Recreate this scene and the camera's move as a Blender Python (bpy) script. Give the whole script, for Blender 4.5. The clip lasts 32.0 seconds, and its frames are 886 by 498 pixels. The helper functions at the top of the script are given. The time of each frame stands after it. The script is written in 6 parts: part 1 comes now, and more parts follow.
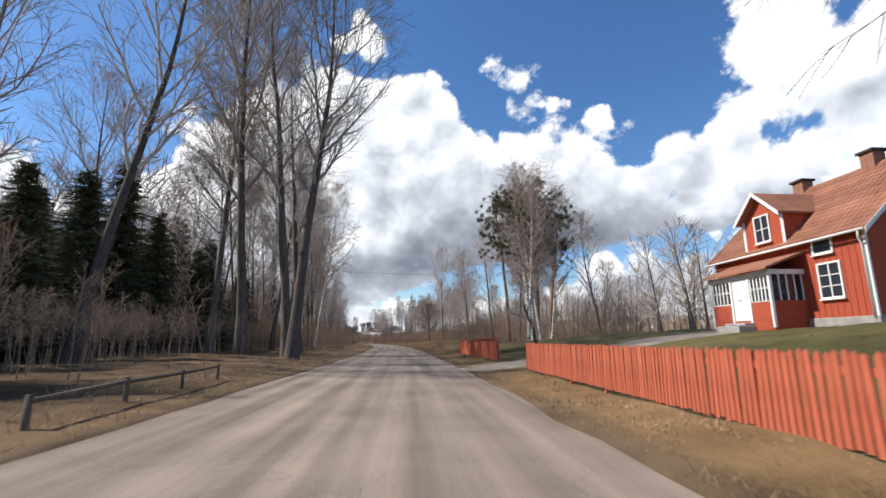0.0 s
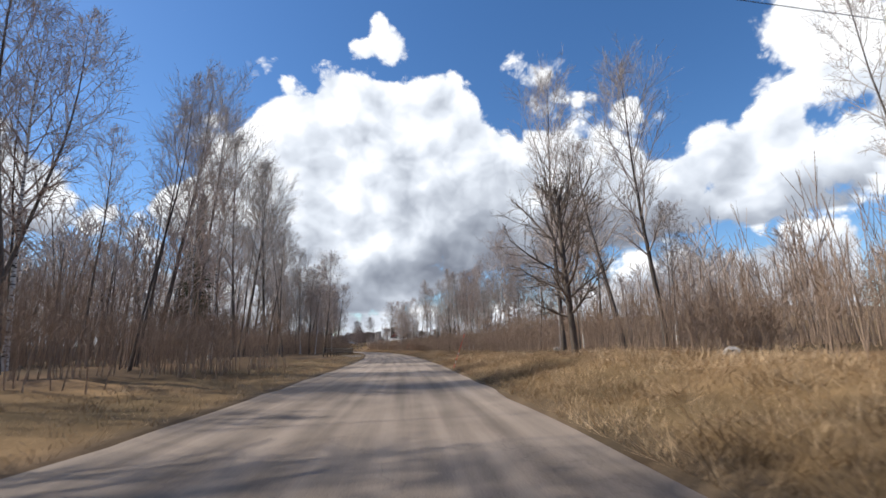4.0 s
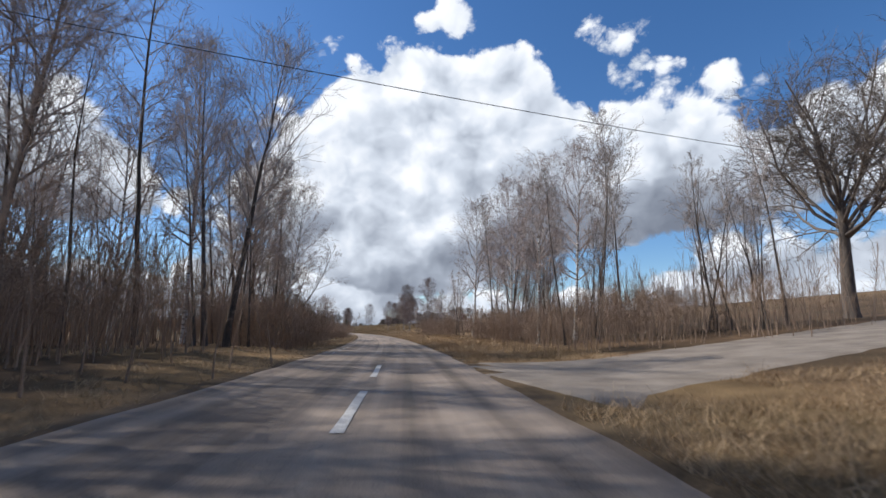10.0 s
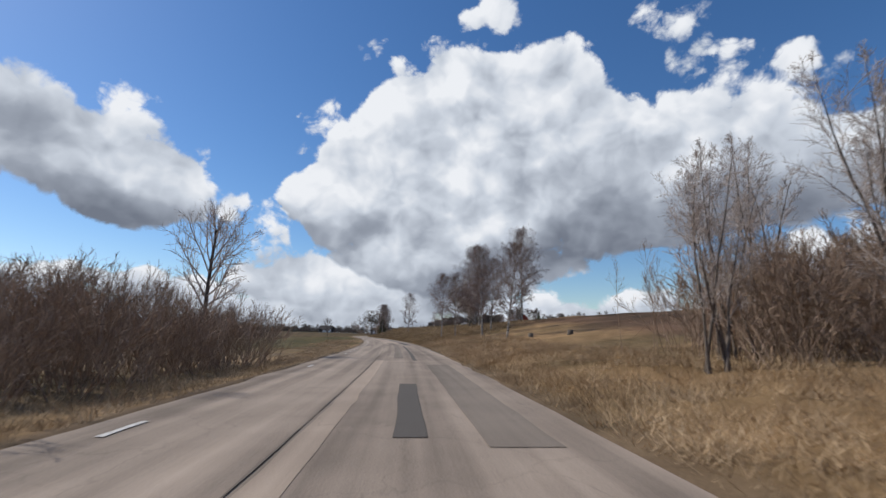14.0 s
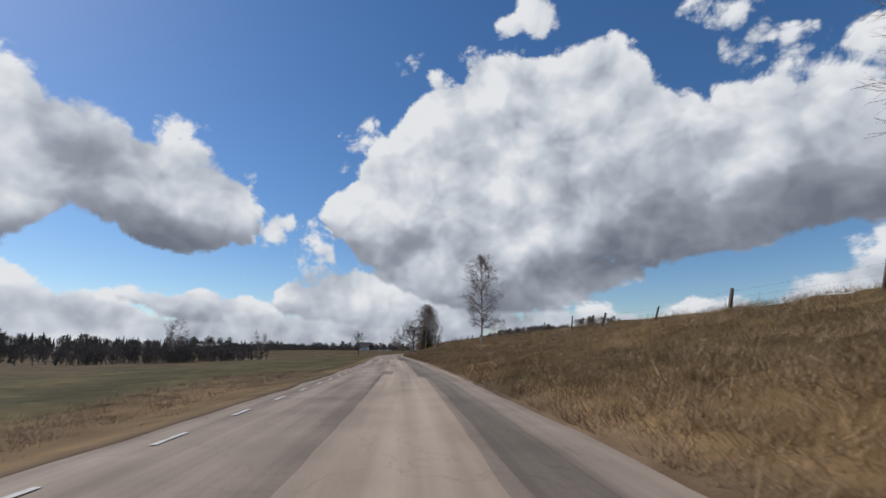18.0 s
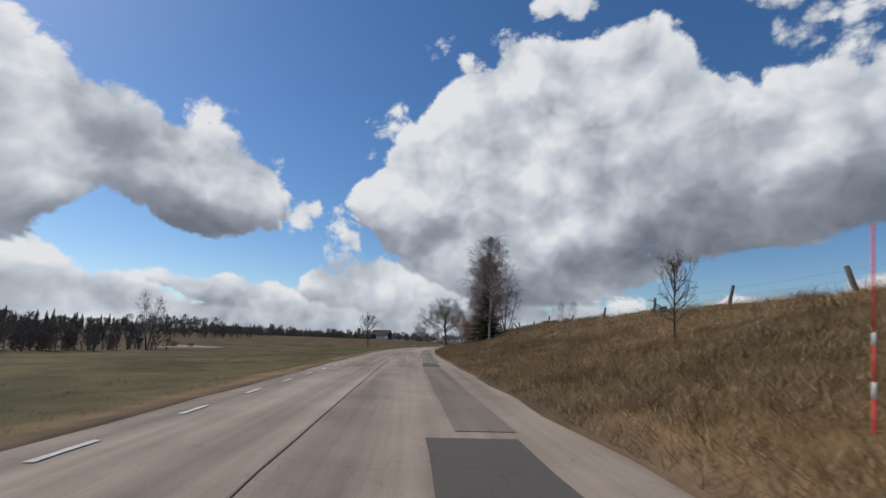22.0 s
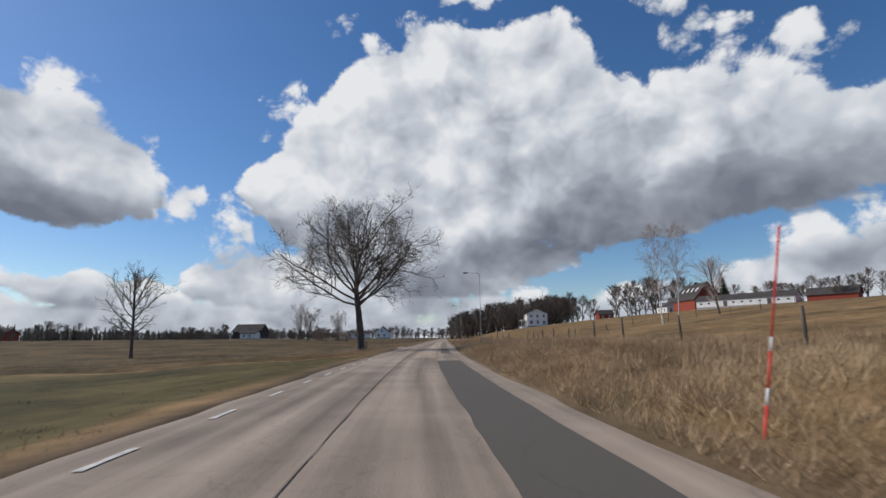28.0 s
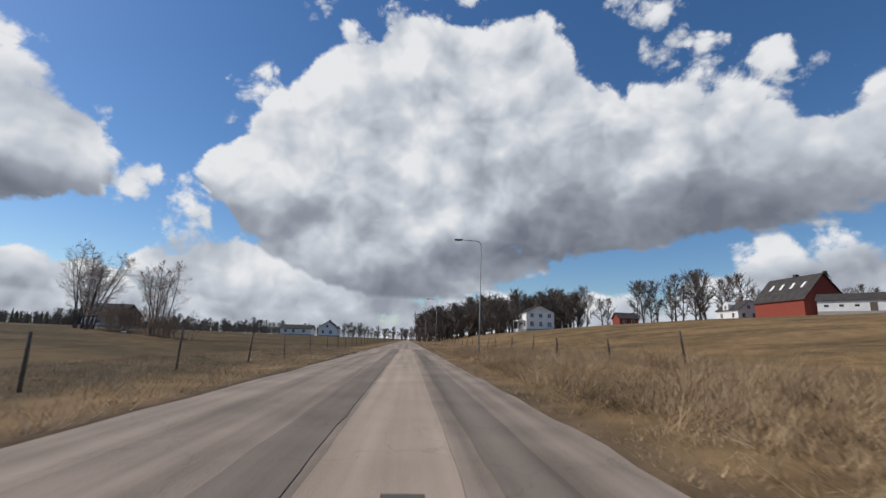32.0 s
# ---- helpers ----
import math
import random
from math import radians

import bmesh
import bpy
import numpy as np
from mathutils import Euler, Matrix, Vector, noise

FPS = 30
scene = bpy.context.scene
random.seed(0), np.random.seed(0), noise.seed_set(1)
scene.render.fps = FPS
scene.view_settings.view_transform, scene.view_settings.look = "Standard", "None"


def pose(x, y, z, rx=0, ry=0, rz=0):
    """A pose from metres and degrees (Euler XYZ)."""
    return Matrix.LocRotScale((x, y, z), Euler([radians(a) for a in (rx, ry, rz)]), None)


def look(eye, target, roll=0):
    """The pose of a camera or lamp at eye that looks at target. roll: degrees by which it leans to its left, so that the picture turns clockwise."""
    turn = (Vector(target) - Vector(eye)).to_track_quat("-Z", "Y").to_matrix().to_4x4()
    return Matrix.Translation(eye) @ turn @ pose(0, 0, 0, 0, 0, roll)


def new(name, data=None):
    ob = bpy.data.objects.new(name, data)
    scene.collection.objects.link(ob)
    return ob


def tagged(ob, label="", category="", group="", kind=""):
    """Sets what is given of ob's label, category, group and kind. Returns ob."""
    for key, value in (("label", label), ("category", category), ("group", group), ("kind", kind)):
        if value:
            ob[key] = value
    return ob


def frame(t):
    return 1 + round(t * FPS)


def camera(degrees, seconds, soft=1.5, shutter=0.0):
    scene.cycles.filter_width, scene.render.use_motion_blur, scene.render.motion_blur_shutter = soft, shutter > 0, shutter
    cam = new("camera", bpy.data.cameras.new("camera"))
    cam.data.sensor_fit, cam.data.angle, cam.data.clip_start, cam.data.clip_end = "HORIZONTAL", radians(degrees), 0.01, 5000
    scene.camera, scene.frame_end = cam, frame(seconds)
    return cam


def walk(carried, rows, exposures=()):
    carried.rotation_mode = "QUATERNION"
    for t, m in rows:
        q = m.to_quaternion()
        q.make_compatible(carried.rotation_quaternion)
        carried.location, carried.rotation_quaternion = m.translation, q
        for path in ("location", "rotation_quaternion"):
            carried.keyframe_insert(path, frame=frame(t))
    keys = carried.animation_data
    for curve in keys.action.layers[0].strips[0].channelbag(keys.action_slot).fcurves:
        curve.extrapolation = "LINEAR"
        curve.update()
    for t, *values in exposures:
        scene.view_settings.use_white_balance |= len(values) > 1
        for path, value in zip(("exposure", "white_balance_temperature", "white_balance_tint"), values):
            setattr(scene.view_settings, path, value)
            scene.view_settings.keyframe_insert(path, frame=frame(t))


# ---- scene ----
# ---- the camera and its drive ----
HEIGHT = 1.25
PATH = [
    (0, 0.00, 0.00, -0.00, 11.29, -0.28), (0.5, -0.74, 9.97, 0.60, 11.67, -0.91), (1, -1.59, 19.94, 1.21, 12.05, -1.47),
    (1.5, -2.53, 29.89, 1.67, 11.73, -1.83), (2, -3.52, 39.84, 1.82, 11.63, -2.14), (2.5, -4.53, 49.79, 1.95, 11.87, -2.13),
    (3, -5.58, 59.74, 2.21, 11.95, -1.69), (3.5, -6.69, 69.67, 2.61, 11.98, -1.36), (4, -7.88, 79.60, 3.13, 12.04, -1.28),
    (4.5, -9.16, 89.52, 3.76, 12.14, -1.33), (5, -10.57, 99.42, 4.49, 12.04, -1.08), (5.5, -12.09, 109.30, 5.10, 11.96, -0.76),
    (6, -13.70, 119.17, 5.61, 11.83, -0.65), (6.5, -15.44, 129.02, 6.45, 11.76, -0.39), (7, -17.31, 138.84, 7.29, 11.75, 0.03),
    (7.5, -19.32, 148.64, 8.04, 11.48, 0.49), (8, -21.45, 158.41, 8.60, 11.07, 0.79), (8.5, -23.66, 168.16, 9.03, 10.71, 0.95),
    (9, -25.96, 177.89, 9.72, 10.36, 1.11), (9.5, -28.40, 187.59, 10.57, 10.18, 1.09), (10, -30.97, 197.26, 11.39, 10.18, 0.72),
    (10.5, -33.69, 206.88, 12.26, 10.34, 0.73), (11, -36.56, 216.46, 13.26, 10.60, 1.27), (11.5, -39.60, 225.98, 14.20, 10.80, 1.85),
    (12, -42.76, 235.47, 14.75, 10.97, 1.96), (12.5, -46.01, 244.93, 15.32, 11.18, 1.61), (13, -49.37, 254.35, 16.04, 11.31, 1.18),
    (13.5, -52.84, 263.72, 16.72, 11.12, 0.98), (14, -56.42, 273.06, 17.31, 10.64, 0.99), (14.5, -60.11, 282.36, 18.05, 10.43, 0.78),
    (15, -63.89, 291.61, 18.52, 11.02, 0.20), (15.5, -67.74, 300.84, 18.89, 11.41, -0.54), (16, -71.66, 310.04, 19.34, 11.64, -1.27),
    (16.5, -75.67, 319.21, 20.04, 11.82, -1.71), (17, -79.82, 328.30, 21.20, 12.19, -1.30), (17.5, -84.16, 337.31, 22.26, 12.57, -0.62),
    (18, -88.62, 346.26, 22.91, 12.54, -0.17), (18.5, -93.18, 355.16, 23.35, 12.38, 0.23), (19, -97.80, 364.03, 23.87, 11.94, 1.02),
    (19.5, -102.51, 372.85, 24.39, 11.56, 1.69), (20, -107.29, 381.63, 24.91, 11.33, 2.05), (20.5, -112.13, 390.38, 25.10, 11.31, 1.79),
    (21, -117.01, 399.11, 25.37, 11.53, 1.67), (21.5, -121.94, 407.81, 25.84, 11.64, 1.82), (22, -126.94, 416.47, 26.20, 11.52, 1.83),
    (22.5, -131.96, 425.12, 26.27, 11.36, 1.88), (23, -136.99, 433.77, 26.13, 11.09, 1.98), (23.5, -141.98, 442.43, 25.91, 10.83, 2.28),
    (24, -146.93, 451.12, 25.50, 10.76, 2.22), (24.5, -151.79, 459.86, 24.73, 10.87, 1.85), (25, -156.49, 468.68, 23.51, 11.15, 0.99),
    (25.5, -160.98, 477.62, 21.94, 11.31, -0.03), (26, -165.21, 486.68, 20.18, 11.60, -0.6), (26.5, -169.15, 495.87, 18.38, 11.8, -1.2),
    (27, -172.81, 505.17, 16.73, 11.8, -1.5), (27.5, -176.23, 514.57, 15.29, 11.45, -1.5), (28, -179.42, 524.05, 14.11, 10.95, -0.9),
    (28.5, -182.44, 533.58, 13.10, 10.71, -0.03), (29, -185.29, 543.16, 12.17, 10.64, 0.77), (29.5, -187.99, 552.79, 11.26, 10.67, 1.06),
    (30, -190.55, 562.46, 10.47, 10.74, 0.83), (30.5, -192.99, 572.16, 9.95, 10.79, 0.56), (31, -195.38, 581.87, 9.78, 11.01, 0.74),
    (31.5, -197.77, 591.58, 9.97, 11.14, 1.38), (32, -200.18, 601.28, 10.05, 11.27, 1.94),
]
cam = camera(88.0, 32.0, soft=1.5, shutter=0.08)
walk(cam, [(t, pose(x, y, HEIGHT, 90 + p, 0, w) @ pose(0, 0, 0, 0, 0, r)) for t, x, y, w, p, r in PATH],
     exposures=[(0, 0.26, 6400, 10), (3, 0.2, 6350, 10), (6, 0.13, 6150, 10), (9, 0.04, 6080, 10), (13, -0.2, 6150, 10), (17, -0.42, 6220, 10), (24, -0.46, 6270, 10), (28, -0.4, 6290, 10), (32, -0.4, 6300, 10)])

# ---- world and sun ----
SUN_AZ, SUN_EL = 88.0, 43.0      # degrees left of +y, degrees up
world = bpy.data.worlds.new("sky")
scene.world = world
world.use_nodes = True
wn = world.node_tree.nodes
sky = wn.new("ShaderNodeTexSky")
sky.sky_type = "NISHITA"
sky.sun_disc = False
sky.sun_elevation = radians(SUN_EL)
sky.sun_rotation = radians(-SUN_AZ)
sky.air_density, sky.dust_density, sky.ozone_density = 1.0, 0.3, 3.0
deep = wn.new("ShaderNodeHueSaturation")
deep.inputs["Hue"].default_value, deep.inputs["Saturation"].default_value, deep.inputs["Value"].default_value = 0.503, 1.2, 0.96
world.node_tree.links.new(sky.outputs["Color"], deep.inputs["Color"])
world.node_tree.links.new(deep.outputs["Color"], wn["Background"].inputs["Color"])
wn["Background"].inputs["Strength"].default_value = 0.135
sun_data = bpy.data.lights.new("sun", "SUN")
sun_data.energy, sun_data.angle, sun_data.color = 4.8, radians(0.6), (1.0, 0.93, 0.83)
sun = new("sun", sun_data)
sun_way = Vector((-math.sin(radians(SUN_AZ)) * math.cos(radians(SUN_EL)), math.cos(radians(SUN_AZ)) * math.cos(radians(SUN_EL)), math.sin(radians(SUN_EL))))
sun.matrix_world = look(sun_way * 50, (0, 0, 0))


# ---- plan: the road's line, and heights beside it ----
TURNS = [3.95, 5.77, 7.08, 9.55, 12.54, 15.34, 18.7, 21.26, 23.28, 26.86, 28.85, 30.15, 29.44, 24.13, 18.06, 14.42, 13.99]
K = 5.0 / 3.0        # trees and buildings are set out on a plan drawn at 3 : 5
S0, S1 = -3200.0, 4800.0
_st = np.arange(S0, S1 + 0.5, 1.0)
_hd = np.radians(np.interp(_st, np.arange(17) * 40.0, TURNS))
_px = np.concatenate([[0], np.cumsum(-np.sin((_hd[1:] + _hd[:-1]) / 2))])
_py = np.concatenate([[0], np.cumsum(np.cos((_hd[1:] + _hd[:-1]) / 2))])
_px -= np.interp(0, _st, _px)
_py -= np.interp(0, _st, _py)
_mean = math.radians(17.0)


def heading(s):
    return math.degrees(float(np.interp(s, _st, _hd)))


def plan(s, d):
    """World x, y of stations s along the camera's line and d to its right (arrays)."""
    s, d = np.asarray(s, float), np.asarray(d, float)
    h = np.interp(s, _st, _hd)
    near = np.clip(d, -110, 110)
    far = d - near
    x = np.interp(s, _st, _px) + np.cos(h) * near + math.cos(_mean) * far
    y = np.interp(s, _st, _py) + np.sin(h) * near + math.sin(_mean) * far
    return x, y


RIGHT_D = [2.5, 3.4, 6, 9, 13, 18, 35, 70, 130, 250]
RIGHT_S = [-60, 32, 60, 158, 217, 275, 358, 483, 506, 542, 580, 667, 783]
RIGHT_Z = [
    [0, 0, 0.25, 0.8, 1.5, 2.1, 2.2, 2.2, 2.2, 2.2], [0, 0, 0.25, 0.7, 1.3, 1.8, 2.1, 2.2, 2.2, 2.2],
    [0, 0.2, 0.8, 0.9, 0.9, 0.9, 1.2, 1.5, 1.5, 1.5], [0, 0.1, 0.35, 0.35, 0.4, 0.5, 0.8, 1.2, 1.5, 1.5],
    [0, 0, 0, 0.2, 0.6, 1.1, 2.8, 4.5, 6, 8], [0, 0.1, 0.4, 0.5, 0.6, 0.9, 2.8, 7.2, 13.5, 20],
]
RIGHT_Z += [
    [0, 0.25, 0.8, 1.3, 2.35, 3.5, 5.0, 7.8, 12, 16], [0, 0.25, 0.9, 1.7, 3.0, 3.9, 5.0, 6.5, 7.5, 8.0], [0, 0.12, 0.5, 1.2, 3.1, 4.3, 5.0, 6.4, 7.5, 8.5],
    [0, 0.3, 1.0, 1.7, 2.5, 3.2, 4.6, 6.5, 8, 10], [0, 0.15, 0.5, 0.7, 0.8, 1.0, 2.8, 6.5, 10, 14],
    [0, 0.05, 0.2, 0.35, 0.5, 0.8, 2.9, 6.9, 11, 16], [0, 0, 0.15, 0.3, 0.5, 1.0, 4.5, 8.5, 13, 19],
]
LEFT_D = [4.4, 5.2, 7, 11, 20, 42, 85, 180]
LEFT_S = [-60, 100, 217, 275, 358, 550, 603, 700]
LEFT_Z = [
    [0, 0.0, 0.1, 0.2, 0.3, 0.4, 0.5, 0.6], [0, 0, 0.1, 0.3, 0.4, 0.5, 0.6, 0.8], [0, -0.05, 0.05, 0.2, 0.3, 0.4, 0.5, 0.6],
    [0, -0.1, -0.3, -0.4, -0.4, -0.4, -0.3, 0.0], [0, -0.1, -0.3, -0.55, -0.8, -1.0, -1.0, -0.3], [0, -0.05, -0.25, -0.5, -0.9, -1.6, -1.8, -0.5],
    [0, 0, -0.1, -0.4, -0.8, -1.4, -1.0, 0.5], [0, 0, -0.1, -0.1, 0.2, 1.2, 1.8, 2.5],
]


CALM = [(198, 244, 0, 52), (612, 656, 0, 80), (138, 176, -16, 0), (15, 30, 0, 24), (612, 634, -18, 0)]     # level ground under tracks


def table(s, d, ss, dd, zz):
    zz = np.array(zz, float)
    si = np.clip(np.interp(s, ss, np.arange(len(ss))), 0, len(ss) - 1.0001)
    di = np.clip(np.interp(d, dd, np.arange(len(dd))), 0, len(dd) - 1.0001)
    i, j = si.astype(int), di.astype(int)
    a, b = si - i, di - j
    a = a * a * (3 - 2 * a)
    return (zz[i, j] * (1 - a) * (1 - b) + zz[i + 1, j] * a * (1 - b) + zz[i, j + 1] * (1 - a) * b + zz[i + 1, j + 1] * a * b)


def height(s, d):
    s, d = np.asarray(s, float), np.asarray(d, float)
    z = np.where(d > 0, table(s, d, RIGHT_S, RIGHT_D, RIGHT_Z), table(s, -d, LEFT_S, LEFT_D, LEFT_Z))
    fade = np.clip((np.abs(d) - 250) / 900, 0, 1)
    z = z * (1 - fade)
    soft = np.clip((np.maximum(d - 2.6, -d - 4.4)) / 3, 0, 1)
    calm = np.ones(np.broadcast(s, d).shape)
    for s0, s1, d0, d1 in CALM:
        edge = np.minimum(np.minimum(s - s0, s1 - s), np.minimum(d - d0, d1 - d))
        calm = calm * (1 - np.clip(edge / 2.0, 0, 1))
    z = z + soft * calm * (0.07 * np.sin(s * 0.83 + d * 0.6) * np.sin(d * 1.1 - s * 0.21) + 0.05 * np.sin(s * 2.3 + 1.7 * d) + 0.1 * np.sin(s * 0.19 + d * 0.33))
    rough = np.clip((d - 3.2) / 2, 0, 1) * (np.abs(d) < 40) * calm
    z = z + rough * (0.1 * np.sin(s * 1.37 + 2.2 * np.sin(d * 0.7)) * np.sin(d * 1.55 + 1.3 * np.sin(s * 0.45)) + 0.06 * np.sin(s * 2.6 + d) * np.sin(d * 2.3))
    cut = np.clip((-d - 5.5) / 2, 0, 1) * np.clip((70 + d) / 8, 0, 1)          # a field ditch and its bank
    z = z + cut * (0.28 * np.exp(-((s - 604.5 - 0.06 * d) / 1.6) ** 2) - 0.4 * np.exp(-((s - 601 - 0.06 * d) / 1.2) ** 2))
    flat = np.where((d < 2.42) & (d > -4.2), 1.0, 0.0)
    return np.where(flat > 0, -0.14, z)


def spot(s, d, sink=0.03, turn=0.0):
    """Pose on the ground, y along the road, x to its right."""
    x, y = plan(s, d)
    return pose(float(x), float(y), float(height(s, d)) - sink, 0, 0, heading(s) + turn)


# ---- materials ----
def ramp_node(nt, stops):
    r = nt.nodes.new("ShaderNodeValToRGB")
    el = r.color_ramp.elements
    while len(el) < len(stops):
        el.new(0.5)
    for e, (p, c) in zip(el, stops):
        e.position, e.color = p, (*c, 1)
    return r


def surface(name, dark, light, scale=6.0, fine=60.0, rough=0.85, bump=0.3, metal=0.0, vary=0.0, island=0.0, stretch=(1, 1, 1), spec=0.3):
    """Two scales of noise between two colours, with relief; vary / island: change from object to object, or from piece to piece."""
    m = bpy.data.materials.new(name)
    m.use_nodes = True
    nt = m.node_tree
    n, k = nt.nodes, nt.links
    b = n["Principled BSDF"]
    tc, mp = n.new("ShaderNodeTexCoord"), n.new("ShaderNodeMapping")
    mp.inputs["Scale"].default_value = stretch
    k.new(tc.outputs["Object"], mp.inputs["Vector"])
    n1, n2 = n.new("ShaderNodeTexNoise"), n.new("ShaderNodeTexNoise")
    for t, s, d in ((n1, scale, 5), (n2, fine, 3)):
        t.inputs["Scale"].default_value, t.inputs["Detail"].default_value = s, d
        k.new(mp.outputs["Vector"], t.inputs["Vector"])
    mix = n.new("ShaderNodeMath")
    mix.operation = "MULTIPLY_ADD"
    mix.inputs[1].default_value = 0.4
    k.new(n2.outputs["Fac"], mix.inputs[0])
    half = n.new("ShaderNodeMath")
    half.operation = "MULTIPLY"
    half.inputs[1].default_value = 0.6
    k.new(n1.outputs["Fac"], half.inputs[0])
    k.new(half.outputs[0], mix.inputs[2])
    r = ramp_node(nt, [(0.32, dark), (0.68, light)])
    k.new(mix.outputs[0], r.inputs["Fac"])
    out = r.outputs["Color"]
    if vary or island:
        hs = n.new("ShaderNodeHueSaturation")
        src = n.new("ShaderNodeObjectInfo").outputs["Random"] if vary else n.new("ShaderNodeNewGeometry").outputs["Random Per Island"]
        mr = n.new("ShaderNodeMapRange")
        mr.inputs["To Min"].default_value, mr.inputs["To Max"].default_value = 1 - (vary or island), 1 + (vary or island)
        k.new(src, mr.inputs["Value"])
        k.new(mr.outputs["Result"], hs.inputs["Value"])
        k.new(out, hs.inputs["Color"])
        out = hs.outputs["Color"]
    k.new(out, b.inputs["Base Color"])
    b.inputs["Roughness"].default_value, b.inputs["Metallic"].default_value = rough, metal
    b.inputs["Specular IOR Level"].default_value = spec
    if bump:
        bp = n.new("ShaderNodeBump")
        bp.inputs["Strength"].default_value, bp.inputs["Distance"].default_value = bump, 0.02
        k.new(mix.outputs[0], bp.inputs["Height"])
        k.new(bp.outputs["Normal"], b.inputs["Normal"])
    return m


def ground_material():
    m = surface("earth_and_grass", (0.55, 0.52, 0.48), (1.25, 1.22, 1.15), 0.9, 22.0, 0.95, 0.9, spec=0.1)
    nt = m.node_tree
    n, k = nt.nodes, nt.links
    ramp = [x for x in n if x.type == "VALTORGB"][0]
    at = n.new("ShaderNodeAttribute")
    at.attribute_name = "cover"
    mul = n.new("ShaderNodeMix")
    mul.data_type, mul.blend_type = "RGBA", "MULTIPLY"
    mul.inputs[0].default_value = 1.0
    k.new(at.outputs["Color"], mul.inputs[6])
    k.new(ramp.outputs["Color"], mul.inputs[7])
    big = n.new("ShaderNodeTexNoise")
    big.inputs["Scale"].default_value, big.inputs["Detail"].default_value = 0.12, 6
    tc = [x for x in n if x.type == "TEX_COORD"][0]
    k.new(tc.outputs["Object"], big.inputs["Vector"])
    r2 = ramp_node(nt, [(0.36, (0.62, 0.64, 0.58)), (0.64, (1.3, 1.22, 1.1))])
    k.new(big.outputs["Fac"], r2.inputs["Fac"])
    mul2 = n.new("ShaderNodeMix")
    mul2.data_type, mul2.blend_type = "RGBA", "MULTIPLY"
    mul2.inputs[0].default_value = 1.0
    k.new(mul.outputs[2], mul2.inputs[6])
    k.new(r2.outputs["Color"], mul2.inputs[7])
    k.new(mul2.outputs[2], n["Principled BSDF"].inputs["Base Color"])
    return m


def asphalt_material(name, dark, light, lanes=True):
    """Old asphalt: stone grain, stains, cracks and worn wheel tracks that run along the road (uv: metres along, metres across)."""
    m = bpy.data.materials.new(name)
    m.use_nodes = True
    nt = m.node_tree
    n, k = nt.nodes, nt.links
    b = n["Principled BSDF"]
    uv = n.new("ShaderNodeUVMap")
    uv.uv_map = "road"
    grain, stain, streak = n.new("ShaderNodeTexNoise"), n.new("ShaderNodeTexNoise"), n.new("ShaderNodeTexNoise")
    for t, s, d in ((grain, 45, 4), (stain, 0.55, 6), (streak, 1.0, 4)):
        t.inputs["Scale"].default_value, t.inputs["Detail"].default_value = s, d
    k.new(uv.outputs["UV"], grain.inputs["Vector"])
    k.new(uv.outputs["UV"], stain.inputs["Vector"])
    mp = n.new("ShaderNodeMapping")
    mp.inputs["Scale"].default_value = (0.05, 1.7, 1)
    k.new(uv.outputs["UV"], mp.inputs["Vector"])
    k.new(mp.outputs["Vector"], streak.inputs["Vector"])
    a1, a2 = n.new("ShaderNodeMath"), n.new("ShaderNodeMath")
    a1.operation = a2.operation = "MULTIPLY_ADD"
    a1.inputs[1].default_value, a2.inputs[1].default_value = 0.2, 0.22
    a3 = n.new("ShaderNodeMath")
    a3.operation = "MULTIPLY"
    a3.inputs[1].default_value = 0.5 if lanes else 0.2
    k.new(streak.outputs["Fac"], a3.inputs[0])
    k.new(grain.outputs["Fac"], a1.inputs[0])
    k.new(a3.outputs[0], a1.inputs[2])
    k.new(stain.outputs["Fac"], a2.inputs[0])
    k.new(a1.outputs[0], a2.inputs[2])
    r = ramp_node(nt, [(0.36, dark), (0.62, light)])
    k.new(a2.outputs[0], r.inputs["Fac"])
    # cracks
    vor = n.new("ShaderNodeTexVoronoi")
    vor.feature = "DISTANCE_TO_EDGE"
    vor.inputs["Scale"].default_value = 0.45
    warp = n.new("ShaderNodeTexNoise")
    warp.inputs["Scale"].default_value, warp.inputs["Detail"].default_value = 1.3, 5
    k.new(uv.outputs["UV"], warp.inputs["Vector"])
    add = n.new("ShaderNodeVectorMath")
    add.operation = "ADD"
    k.new(uv.outputs["UV"], add.inputs[0])
    k.new(warp.outputs["Color"], add.inputs[1])
    k.new(add.outputs[0], vor.inputs["Vector"])
    cr = n.new("ShaderNodeMapRange")
    cr.inputs["From Max"].default_value = 0.008
    cr.inputs["To Min"].default_value = 0.82
    k.new(vor.outputs["Distance"], cr.inputs["Value"])
    mul = n.new("ShaderNodeMix")
    mul.data_type, mul.blend_type = "RGBA", "MULTIPLY"
    mul.inputs[0].default_value = 1.0
    k.new(r.outputs["Color"], mul.inputs[6])
    k.new(cr.outputs["Result"], mul.inputs[7])
    k.new(mul.outputs[2], b.inputs["Base Color"])
    b.inputs["Roughness"].default_value = 0.88
    b.inputs["Specular IOR Level"].default_value = 0.25
    bp = n.new("ShaderNodeBump")
    bp.inputs["Strength"].default_value, bp.inputs["Distance"].default_value = 0.5, 0.01
    k.new(grain.outputs["Fac"], bp.inputs["Height"])
    k.new(bp.outputs["Normal"], b.inputs["Normal"])
    return m


